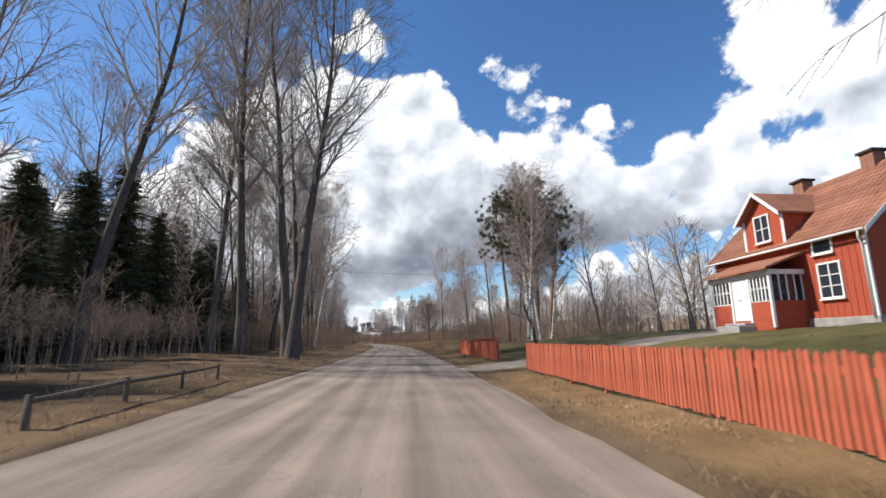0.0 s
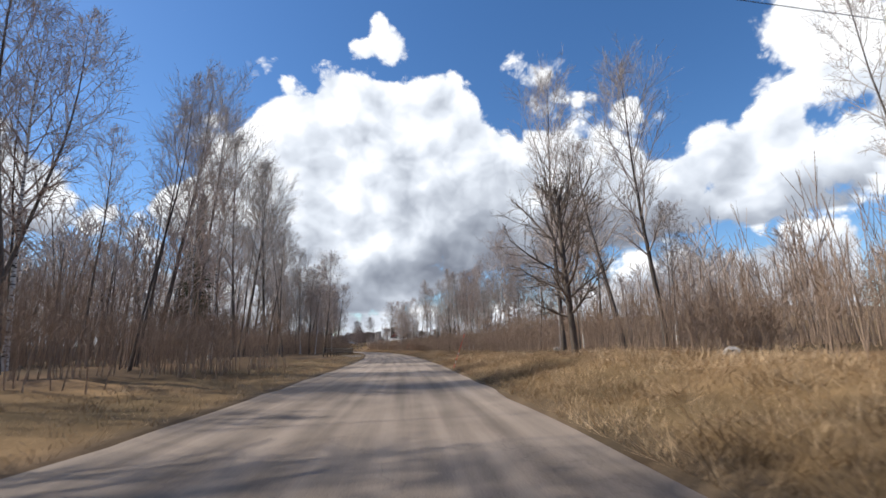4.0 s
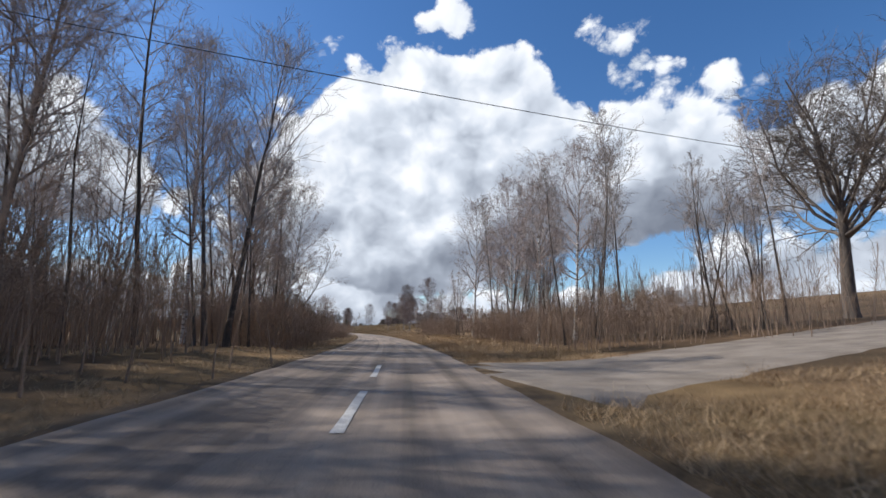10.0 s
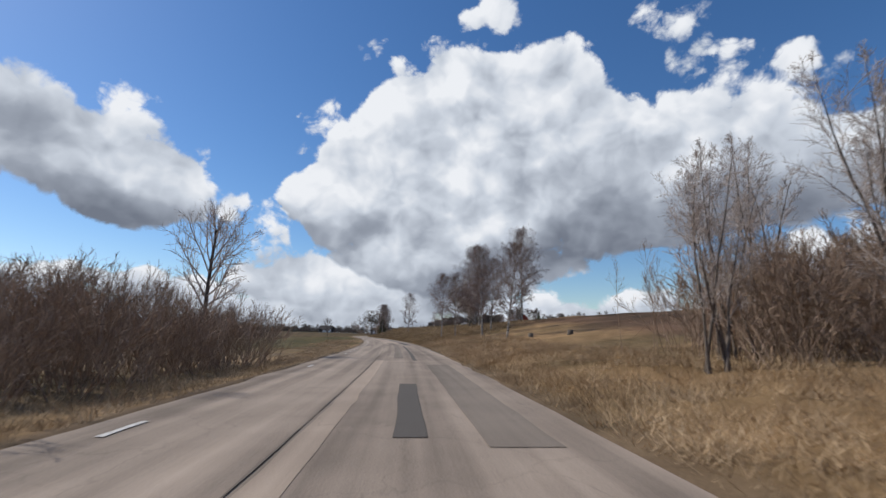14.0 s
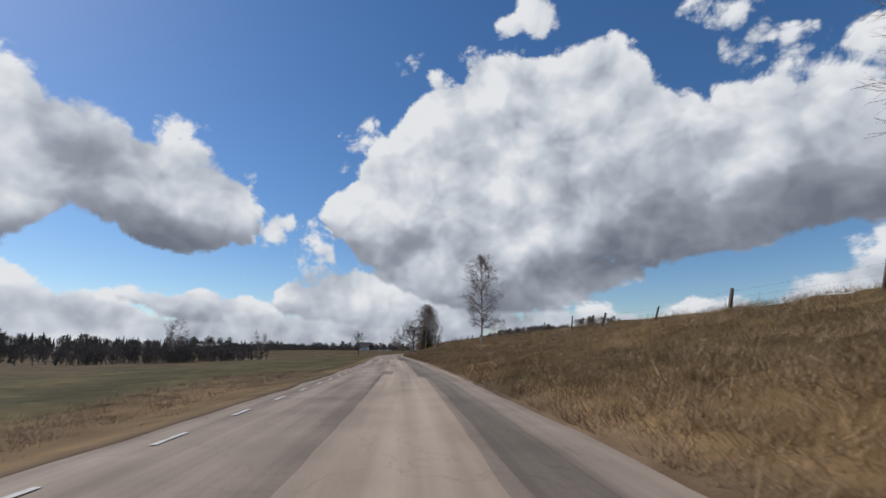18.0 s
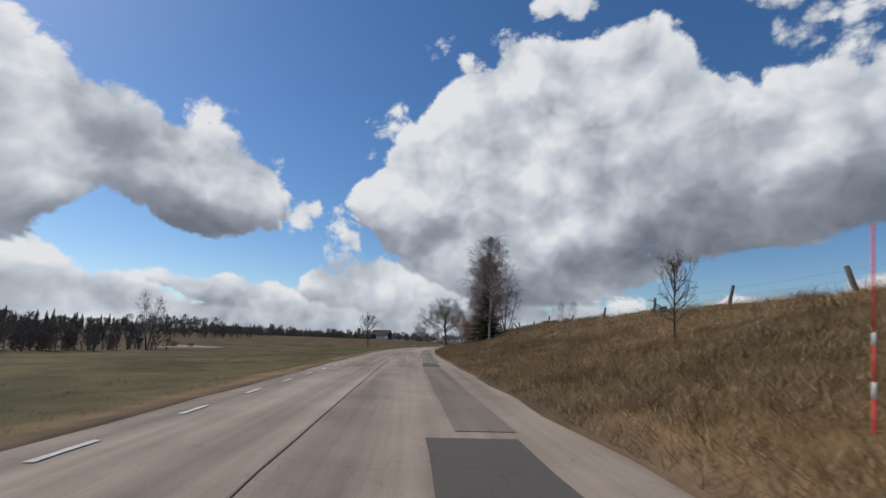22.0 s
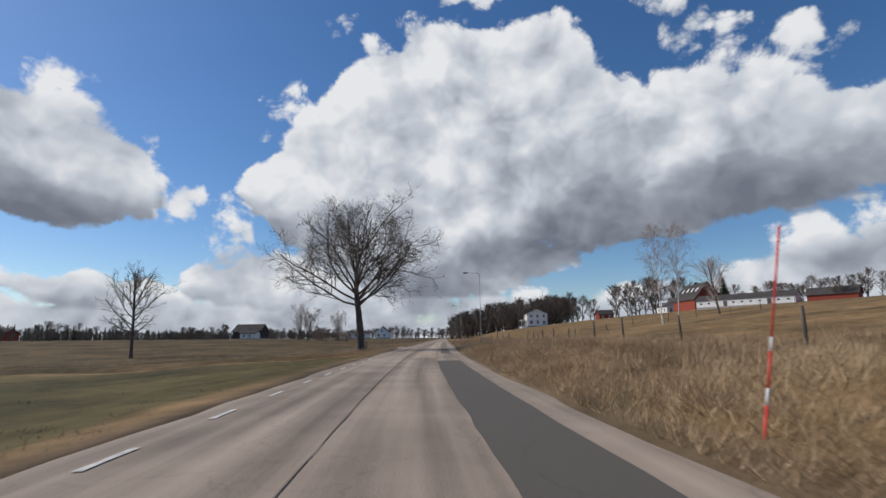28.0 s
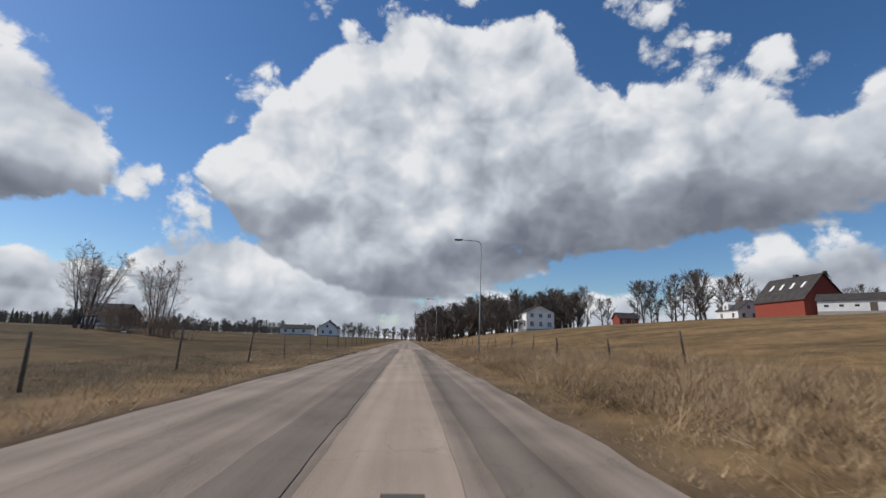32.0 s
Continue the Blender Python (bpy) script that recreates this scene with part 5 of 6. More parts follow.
grove += [(rf.uniform(428, 458), rf.uniform(80, 96), rf.uniform(0.4, 0.7), rf.randint(0, 2)) for _ in range(22)]
grove += [(rf.uniform(480, 510), rf.uniform(88, 130), rf.uniform(0.6, 0.9), rf.randint(0, 2)) for _ in range(16)]
scrub = []
for _ in range(210):                          # a dark hedge under the two tall field trees
    u = rf.random()
    scrub.append(((462 + 58 * u) / K, (-68 + 20 * u + rf.gauss(0, 3)) / K, rf.uniform(0.12, 0.28), rf.randint(0, 2)))
joined("field_hedge", BELT, scrub, [BARK, TWIG_SILHOUETTE, NEEDLE], "dark hedge of bare scrub across a field", "hedge")
joined("grove", BELT, grove, [BARK, TWIG_SILHOUETTE, NEEDLE], "grove of leafless trees behind a white house", "grove")


# ---- buildings ----
def window_mesh_set(w, h, panes=(2, 2), frame_w=0.09):
    """Meshes of a window that lies in the y-z plane and faces -x: frame with bars, sill, pane."""
    fr = Solid()
    fr.box(-0.05, 0.05, -w / 2 - frame_w, -w / 2, -frame_w, h + frame_w, 0.008)
    fr.box(-0.05, 0.05, w / 2, w / 2 + frame_w, -frame_w, h + frame_w, 0.008)
    fr.box(-0.05, 0.05, -w / 2, w / 2, -frame_w, 0, 0.008)
    fr.box(-0.05, 0.05, -w / 2, w / 2, h, h + frame_w, 0.008)
    for k in range(1, panes[0]):
        y = -w / 2 + w * k / panes[0]
        fr.box(-0.03, 0.03, y - 0.03, y + 0.03, 0, h)
    for k in range(1, panes[1]):
        z = h * k / panes[1]
        fr.box(-0.025, 0.025, -w / 2, w / 2, z - 0.02, z + 0.02)
    sill = Solid().box(-0.12, -0.04, -w / 2 - 0.12, w / 2 + 0.12, -frame_w - 0.05, -frame_w, 0.008)
    pane = Solid().box(0.0, 0.012, -w / 2, w / 2, 0, h)
    return fr.mesh("frame", WHITE), sill.mesh("sill", WHITE), pane.mesh("pane", GLASS)


WINDOWS = {}


def put_window(parent, at, w, h, panes=(2, 2), turn=0.0):
    key = (w, h, panes)
    if key not in WINDOWS:
        WINDOWS[key] = window_mesh_set(w, h, panes)
    fr, sill, pane = WINDOWS[key]
    ob = part("window", fr, parent, "white-framed window", pose(*at, 0, 0, turn))
    part("sill", sill, ob)
    part("pane", pane, ob)


def gable_walls(x0, x1, y0, y1, z0, eave, ridge, along="y"):
    """One closed shell with a gable roof shape, ridge along y or x."""
    mid = (x0 + x1) / 2 if along == "y" else (y0 + y1) / 2
    if along == "y":
        return Solid().prism([(x0, z0), (x1, z0), (x1, eave), (mid, ridge), (x0, eave)], y0, y1, "y")
    return Solid().prism([(y0, z0), (y1, z0), (y1, eave), (mid, ridge), (y0, eave)], x0, x1, "x")


def roof_slope(u0, zu0, u1, zu1, a0, a1, axis, thick=0.12, over=0.35):
    """One pitch of a roof from the eave (u0, zu0) up to the ridge (u1, zu1)."""
    ln = math.hypot(u1 - u0, zu1 - zu0)
    du, dz = (u1 - u0) / ln, (zu1 - zu0) / ln
    e0, e1 = u0 - du * over, zu0 - dz * over
    lift = 0.03
    return Solid().prism([(e0, e1 + lift), (u1, zu1 + lift), (u1, zu1 + thick + lift), (e0, e1 + thick + lift)], a0 - over, a1 + over, axis)


def tile_rows(u0, zu0, u1, zu1, a0, a1, axis, parent, over=0.35):
    """Courses of clay tiles laid over a pitch, each course one part."""
    ln = math.hypot(u1 - u0, zu1 - zu0)
    du, dz = (u1 - u0) / ln, (zu1 - zu0) / ln
    n = int((ln + over) / 0.34)
    for k in range(n):
        t0, t1 = -over + (ln + over) * k / n, -over + (ln + over) * (k + 1) / n + 0.05
        sol = Solid()
        m = int((a1 - a0 + 2 * over) / 0.3)
        for c in range(m):
            a = a0 - over + (a1 - a0 + 2 * over) * c / m
            b = a + (a1 - a0 + 2 * over) / m
            p0, p1 = (u0 + du * t0, zu0 + dz * t0), (u0 + du * t1, zu0 + dz * t1)
            sol.prism([(p0[0], p0[1] + 0.165), (p1[0], p1[1] + 0.155), (p1[0], p1[1] + 0.175), (p0[0], p0[1] + 0.215)], a, b - 0.03, axis)
        part("tile_course", sol.mesh("tile_course", TILE), parent)


def house_frame(s, d, turn, name, label, category="house", sink=0.1):
    return thing(name, spot(s, d, sink, turn), label, category)


def red_house():
    h = house_frame(16.3, 18.0, 0, "red_house", "red wooden Swedish farmhouse with white trim, dormer and glazed porch")
    L, W, E, R = 8.9, 7.6, 3.9, 7.4
    part("foundation", Solid().box(-0.06, W + 0.06, -0.06, L + 0.06, -0.8, 0.38, 0.02).mesh("foundation", STONE), h, "grey stone plinth")
    part("wall", gable_walls(0, W, 0, L, 0.38, E, R, "y").mesh("wall", RED), h, "red board walls")
    # upright battens on the front
    for k in range(int(L / 0.3)):
        y = 0.18 + 0.3 * k
        part("batten", Solid().box(-0.022, 0.004, y - 0.02, y + 0.02, 0.4, E - 0.02).mesh("batten", RED), h)
    roof = part("roof", roof_slope(0, E, W / 2, R, 0, L, "y").mesh("roof", TILE), h, "orange-brown clay tile roof")
    part("rear_pitch", roof_slope(W, E, W / 2, R, 0, L, "y").mesh("rear_pitch", TILE), roof)
    tile_rows(0, E, W / 2, R, 0, L, "y", roof)
    for y in (0.0, L):
        for x0, x1 in ((-0.35, W / 2), (W + 0.35, W / 2)):
            z0, z1 = E - 0.33, R
            b = Solid().prism([(x0, z0 - 0.02), (x1, z1 - 0.02), (x1, z1 + 0.2), (x0, z0 + 0.2)], y - 0.4 if y == 0 else y + 0.37, y - 0.37 if y == 0 else y + 0.4, "y")
            part("bargeboard", b.mesh("bargeboard", WHITE), h, "white bargeboard")
    for x in (0.0, W):
        for y in (0.0, L):
            part("corner_board", Solid().box(x - 0.04, x + 0.04, y - 0.04 if y == 0 else y - 0.09, y + 0.09 if y == 0 else y + 0.04, 0.38, E).mesh("corner_board", WHITE), h, "white corner board")
    # gutter and downpipe
    part("gutter", Solid().tube([(-0.4, -0.3, E - 0.18), (-0.4, L + 0.3, E - 0.2)], 0.06, 8).mesh("gutter", WHITE, True), h, "white gutter")
    part("downpipe", Solid().tube([(-0.4, -0.1, E - 0.2), (-0.3, 0.0, E - 0.45), (-0.09, 0.1, E - 0.7), (-0.09, 0.1, 0.3)], 0.045, 8).mesh("downpipe", WHITE, True), h, "white downpipe")
    # dormer gable over the door
    dy, dw = 5.0, 2.5
    part("dormer_wall", Solid().prism([(dy - dw / 2, E - 0.3), (dy + dw / 2, E - 0.3), (dy + dw / 2, 5.6), (dy, 6.75), (dy - dw / 2, 5.6)], -0.03, 3.2, "x").mesh("dormer_wall", RED), h, "red dormer gable")
    for sgn in (-1, 1):
        u0 = dy + sgn * dw / 2
        dr = part("dormer_roof", roof_slope(u0, 5.6, dy, 6.75, -0.1, 3.0, "x", 0.1, 0.28).mesh("dormer_roof", TILE), h)
        part("bargeboard", Solid().prism([(u0 + sgn * 0.28, 5.28), (dy, 6.7), (dy, 6.93), (u0 + sgn * 0.28, 5.5)], -0.44, -0.4, "x").mesh("bargeboard", WHITE), dr, "white bargeboard")
        part("corner_board", Solid().box(-0.06, -0.03, u0 - 0.08, u0 + 0.08, E - 0.2, 5.6).mesh("corner_board", WHITE), h)
    put_window(h, (-0.06, dy, 4.35), 0.85, 1.25, (2, 2))
    # windows
    put_window(h, (-0.03, 1.75, 1.25), 0.95, 1.4, (2, 3))
    put_window(h, (-0.03, 1.9, 3.2), 0.85, 0.5, (1, 1))
    put_window(h, (-0.03, 7.9, 1.25), 0.8, 1.4, (2, 3))
    put_window(h, (2.3, -0.03, 1.25), 0.95, 1.4, (2, 3), 90)
    put_window(h, (5.4, -0.03, 1.25), 0.95, 1.4, (2, 3), 90)
    put_window(h, (3.8, -0.03, 4.4), 0.95, 1.3, (2, 2), 90)
    # porch
    py0, py1, px = 3.1, 7.1, -1.7
    p = part("porch", Solid().box(px, 0, py0, py1, -0.5, 0.36, 0.02).box(px, px + 0.08, py0, 4.4, 0.36, 1.2).box(px, px + 0.08, 5.6, py1, 0.36, 1.2).box(px, 0, py0, py0 + 0.08, 0.36, 1.2).box(px, 0, py1 - 0.08, py1, 0.36, 1.2).mesh("porch", RED), h, "red porch with white glazing")
    for y in (py0, 4.4, 5.6, py1):
        part("porch_post", Solid().box(px - 0.05, px + 0.08, y - 0.07, y + 0.07, 0.0, 2.55, 0.01).mesh("porch_post", WHITE), p, "white post")
    for y0, y1 in ((py0 + 0.1, 4.3), (5.7, py1 - 0.1)):
        for k in range(6):
            y = y0 + (y1 - y0) * k / 5
            part("glazing_bar", Solid().box(px, px + 0.05, y - 0.035, y + 0.035, 1.2, 2.4).mesh("glazing_bar", WHITE), p)
        for z in (1.2, 1.8, 2.36):
            part("glazing_bar", Solid().box(px, px + 0.05, y0, y1, z - 0.03, z + 0.03).mesh("glazing_bar", WHITE), p)
        part("pane", Solid().box(px + 0.06, px + 0.07, y0, y1, 1.2, 2.4).mesh("pane", GLASS), p)
    for k in range(5):
        x = px + 0.1 + 1.5 * k / 4
        part("glazing_bar", Solid().box(x - 0.03, x + 0.03, py0, py0 + 0.05, 1.2, 2.4).mesh("glazing_bar", WHITE), p)
    part("pane", Solid().box(px + 0.1, -0.05, py0 + 0.06, py0 + 0.07, 1.2, 2.4).mesh("pane", GLASS), p)
    part("fascia", Solid().box(px - 0.1, 0, py0 - 0.1, py1 + 0.1, 2.4, 2.62, 0.01).mesh("fascia", WHITE), p, "white carved fascia")
    part("porch_roof", Solid().prism([(px - 0.35, 2.6), (0, 3.35), (0, 3.45), (px - 0.35, 2.7)], py0 - 0.3, py1 + 0.3, "y").mesh("porch_roof", TILE), p, "low red porch roof")
    door = part("door", Solid().box(px - 0.02, px + 0.05, 4.5, 5.5, 0.36, 2.38, 0.01).mesh("door", WHITE), h, "white double front door")
    part("handle", Solid().box(px - 0.07, px - 0.02, 4.95, 5.05, 1.35, 1.39).mesh("handle", STEEL), door)
    part("step", Solid().box(px - 0.9, px, 4.2, 5.8, -0.5, 0.12, 0.03).box(px - 0.5, px, 4.3, 5.7, 0.12, 0.25, 0.03).mesh("step", STONE), h, "stone entrance steps")
    for y, z in ((2.4, 8.1), (6.3, 8.0)):
        c = part("chimney", Solid().box(W / 2 - 0.32, W / 2 + 0.32, y - 0.32, y + 0.32, R - 0.8, z, 0.01).mesh("chimney", BRICK), h, "brick chimney")
        part("cap", Solid().box(W / 2 - 0.42, W / 2 + 0.42, y - 0.42, y + 0.42, z, z + 0.12, 0.01).mesh("cap", SLATE), c)


def plain_house(name, label, s, d, turn, w, l, eave, ridge, wall, roofing, windows, along="x", chimney=True, base=0.0, plinth=0.3, size=1.5):
    """Front in the x-z plane facing -y; windows: (x, z, w, h) on the front, ('side', y, z, w, h) on the -x wall."""
    h = house_frame(s * K, d * K, turn, name, label, "barn" if "barn" in name or "stable" in name or "shed" in name else "house", 0.1 - base)
    h.scale = (size, size, size)
    part("foundation", Solid().box(-0.05, w + 0.05, -0.05, l + 0.05, -7.0, plinth).mesh("foundation", STONE), h)
    part("wall", gable_walls(0, w, 0, l, plinth, eave, ridge, along).mesh("wall", wall), h)
    if along == "x":
        pitches = ((0, l / 2), (l, l / 2))
        for u0, u1 in pitches:
            part("roof", roof_slope(u0, eave, u1, ridge, 0, w, "x", 0.14, 0.4).mesh("roof", roofing), h)
    else:
        for u0, u1 in ((0, w / 2), (w, w / 2)):
            part("roof", roof_slope(u0, eave, u1, ridge, 0, l, "y", 0.14, 0.4).mesh("roof", roofing), h)
    for q in windows:
        if q[0] == "side":
            put_window(h, (-0.03, q[1], q[2]), q[3], q[4], (2, 2))
        else:
            put_window(h, (q[0], -0.03, q[1]), q[2], q[3], (2, 2), 90)
    if chimney:
        part("chimney", Solid().box(w * 0.5 - 0.3, w * 0.5 + 0.3, l * 0.5 - 0.3, l * 0.5 + 0.3, ridge - 0.6, ridge + 0.7).mesh("chimney", BRICK), h)
    return h


red_house()
v = plain_house("white_villa", "white two-storey villa with a low grey roof", 500, 29.8, 0, 8.0, 9.0, 5.0, 6.8, PLASTER, SLATE,
                [(1.6, 3.5, 0.9, 1.0), (4.1, 3.5, 0.9, 1.0), (6.6, 3.5, 0.9, 1.1), (1.6, 1.0, 1.0, 1.3), (4.1, 1.0, 0.8, 1.3), (6.6, 1.0, 1.1, 1.2), ("side", 2.0, 1.0, 1.2, 1.3), ("side", 6.0, 3.5, 1.0, 1.1)], "y", True, 0.9)
part("veranda", Solid().box(-2.2, 0, 1.0, 7.0, 2.5, 2.7).box(-2.2, -2.05, 1.0, 1.15, 0, 2.5).box(-2.2, -2.05, 6.8, 7.0, 0, 2.5).box(-2.2, 0, 1.0, 7.0, -1.0, 0.2).mesh("veranda", WHITE), v, "white side veranda")
barn = plain_house("red_barn", "large dark red barn with a steep dark roof and skylights", 456.5, 66, 0, 8.5, 12.5, 3.4, 8.2, BARN_RED, SLATE, [], "y", False, 0.0, 0.2)
for k in range(4):
    y = 2.0 + 2.6 * k
    part("skylight", Solid().prism([(1.9, 5.72), (2.9, 6.85), (2.85, 6.92), (1.85, 5.79)], y, y + 0.55, "y").mesh("skylight", WHITE), barn, "pale skylight")
part("roof_vent", Solid().box(3.9, 4.6, 5.5, 6.3, 7.9, 8.8, 0.03).mesh("roof_vent", SLATE), barn)
for s, d, base, ln in ((753, 106.4, 0.7, 34.0),):
    st = plain_house("white_stable", "long low whitewashed stable with small dark windows", s / K, d / K, -50, ln, 8.0, 3.1, 5.0, PLASTER, SLATE, [], "x", False, base, 0.3, 1.0)
    for k in range(int(ln / 3.0)):
        if k % 5 == 3:
            dr = part("door", Solid().box(1.2 + 3 * k, 2.6 + 3 * k, -0.06, 0.0, 0.3, 2.4, 0.01).mesh("door", OLD_WOOD), st, "brown plank stable door")
            part("handle", Solid().box(2.3 + 3 * k, 2.36 + 3 * k, -0.1, -0.06, 1.2, 1.5).mesh("handle", STEEL), dr)
        else:
            part("window", Solid().box(1.4 + 3 * k, 2.3 + 3 * k, -0.02, 0.03, 1.4, 2.0).mesh("window", GLASS), st, "small dark stable window")
plain_house("red_barn", "long dark red barn with a dark roof above a stable", 724 / K, 131 / K, -50, 14.0, 8.0, 3.0, 5.6, BARN_RED, SLATE, [], "x", False, -0.6, 0.3, 1.0)
wh = plain_house("white_farmhouse", "white farmhouse with a dormer beside a red barn", 473, 66.5, 0, 8.0, 10.0, 3.2, 6.2, WHITE, SLATE,
                 [(1.8, 0.9, 1.0, 1.3), (5.2, 0.9, 1.0, 1.3), (3.6, 3.6, 0.9, 1.1), ("side", 2.2, 0.9, 1.0, 1.3), ("side", 7.6, 0.9, 1.0, 1.3)], "y", True, 0.0, 0.3, 1.1)
part("dormer", Solid().prism([(4.0, 2.6), (6.6, 2.6), (6.6, 5.0), (5.3, 6.0), (4.0, 5.0)], -0.1, 3.5, "x").mesh("dormer", WHITE), wh)
put_window(wh, (-0.14, 5.3, 3.5), 0.9, 1.2, (2, 2))
plain_house("white_house", "white gabled house at the far end of a field", 548, -31, 0, 7.0, 8.0, 3.0, 5.6, WHITE, SLATE, [(1.7, 0.9, 0.9, 1.2), (4.6, 0.9, 0.9, 1.2), (3.2, 3.2, 0.8, 1.0)], "y", True, 0.4)
plain_house("long_white_house", "long low white house far across the fields", 552, -45, 0, 12.0, 6.0, 2.4, 3.8, WHITE, SLATE, [(2, 0.9, 1, 1.1), (5, 0.9, 1, 1.1), (9, 0.9, 1, 1.1)], "x", False, 0.2)
plain_house("dark_barn", "low dark barn with a white annex in a field", 478, -64, 0, 9.0, 8.0, 2.6, 5.0, SLATE, SLATE, [], "x", False, 0.2)
plain_house("white_shed", "small white shed beside a dark barn", 474, -60, 0, 5.0, 4.0, 2.0, 2.8, WHITE, SLATE, [(1.2, 0.7, 0.8, 0.7), (3.2, 0.7, 0.8, 0.7)], "x", False, 0.2)
plain_house("grey_roofed_house", "old red house with a long grey roof across a field", 693 / K, -197 / K, 20, 20.0, 9.0, 2.8, 5.4, RED, STONE, [(3, 0.9, 0.9, 1.1), (8, 0.9, 0.9, 1.1), (14, 0.9, 0.9, 1.1)], "x", True, 0.3, 0.3, 0.85)
plain_house("red_barn", "dark red barn behind bare trees across a field", 746 / K, -228 / K, 15, 14.0, 9.0, 3.2, 6.0, BARN_RED, SLATE, [], "x", False, 0.3, 0.3, 0.9)
plain_house("red_barn", "dark red barn across a field", 501.6, -163.2, 0, 11.0, 7.0, 2.6, 4.6, BARN_RED, SLATE, [], "x", False, 0.6, 0.3, 1.6)
plain_house("red_cottage", "small red cottage with white trim near a grove", 508, 58, 0, 6.0, 5.0, 2.3, 4.0, BARN_RED, SLATE, [(1.5, 0.8, 0.8, 1.0), (4.2, 0.8, 0.8, 1.0)], "x", False, 0.3)


# ---- fences, poles and lamps ----
def picket_fence(s0, s1, d0, d1, label):
    x0, y0 = plan(s0, d0)
    x1, y1 = plan(s1, d1)
    ln = math.hypot(x1 - x0, y1 - y0)
    ang = math.degrees(math.atan2(-(x1 - x0), y1 - y0))
    z0 = float(height(s0, d0))
    f = thing("picket_fence", pose(float(x0), float(y0), z0, 0, 0, ang), label, "fence", "garden fences")
    slope = (float(height(s1, d1)) - z0) / ln
    pick = Solid().prism([(-0.042, 0.06), (0.042, 0.06), (0.042, 0.98), (0, 1.03), (-0.042, 0.98)], -0.011, 0.011, "x").mesh("picket", FENCE_RED)
    post = Solid().box(-0.05, 0.05, -0.05, 0.05, -0.4, 1.0, 0.008).mesh("post", FENCE_RED)
    n = int(ln / 0.112)
    rr = random.Random(int(s0 * 10))
    for k in range(n):
        y = ln * (k + 0.5) / n
        part("picket", pick, f, "", pose(-0.05, y, slope * y + rr.uniform(-0.02, 0.02), rr.uniform(-1, 1), rr.uniform(-0.8, 0.8), 0))
    m = max(2, int(ln / 2.2))
    for k in range(m + 1):
        part("post", post, f, "", pose(0.06, ln * k / m, slope * ln * k / m))
    for z in (0.3, 0.78):
        part("rail", Solid().prism([(0, z), (ln, z + slope * ln), (ln, z + slope * ln + 0.09), (0, z + 0.09)], -0.038, 0.005, "x").mesh("rail", FENCE_RED), f)


picket_fence(-6, 17.8, 4.4, 4.6, "orange-red wooden picket fence in front of a lawn")
picket_fence(25.0, 38.0, 4.9, 4.6, "orange-red wooden picket fence beside a driveway")
picket_fence(38.05, 40.0, 4.7, 8.0, "short orange-red picket fence at a garden corner")


def rail_fence(points, tall, rails, label, spacing=2.6, stout=0.065):
    f = thing("rail_fence", spot(points[0][0], points[0][1], 0), label, "fence")
    inv = f.matrix_world.inverted()
    tops = []
    for (s0, d0), (s1, d1) in zip(points, points[1:]):
        n = max(1, round(math.hypot(s1 - s0, d1 - d0) / spacing))
        for k in range(n + (1 if (s1, d1) == points[-1] else 0)):
            tops.append(inv @ spot(s0 + (s1 - s0) * k / n, d0 + (d1 - d0) * k / n, 0).translation)
    for p in tops:
        part("post", Solid().tube([(p.x, p.y, p.z - 0.4), (p.x + 0.01, p.y, p.z + tall + 0.06)], stout * 1.23, 7).mesh("post", OLD_WOOD, True), f)
    for a, b in zip(tops, tops[1:]):
        for z in rails:
            part("rail", Solid().tube([(a.x, a.y, a.z + z), (b.x, b.y, b.z + z + 0.01)], stout, 6).mesh("rail", OLD_WOOD, True), f)


rail_fence([(7.5, -5.6), (15.5, -6.0)], 0.42, (0.38,), "low weathered timber barrier beside the road", 2.6, 0.042)
rail_fence([(148, -10.0), (156, -9.2), (165, -8.6), (173, -7.8), (186, -6.8)], 1.3, (0.6, 1.12), "weathered two-rail timber fence along a lay-by", 2.7)


def picnic_table(s, d):
    t = thing("picnic_table", spot(s, d, 0.02, 25), "weathered wooden picnic table with benches", "table")
    for k in range(4):
        part("tabletop_board", Solid().box(-0.38 + 0.19 * k, -0.21 + 0.19 * k, -0.9, 0.9, 0.72, 0.76, 0.005).mesh("tabletop_board", OLD_WOOD), t)
    for sg in (-1, 1):
        part("bench", Solid().box(sg * 0.72 - 0.13, sg * 0.72 + 0.13, -0.9, 0.9, 0.42, 0.46, 0.005).mesh("bench", OLD_WOOD), t)
        for y in (-0.65, 0.65):
            part("leg", Solid().prism([(sg * 0.2, 0.72), (sg * 0.28, 0.72), (sg * 0.66, 0), (sg * 0.56, 0)], y - 0.03, y + 0.03, "y").mesh("leg", OLD_WOOD), t)
    for y in (-0.6, 0.6):
        part("crossbar", Solid().box(-0.8, 0.8, y - 0.02, y + 0.02, 0.35, 0.42).mesh("crossbar", OLD_WOOD), t)


picnic_table(171, -10.2)


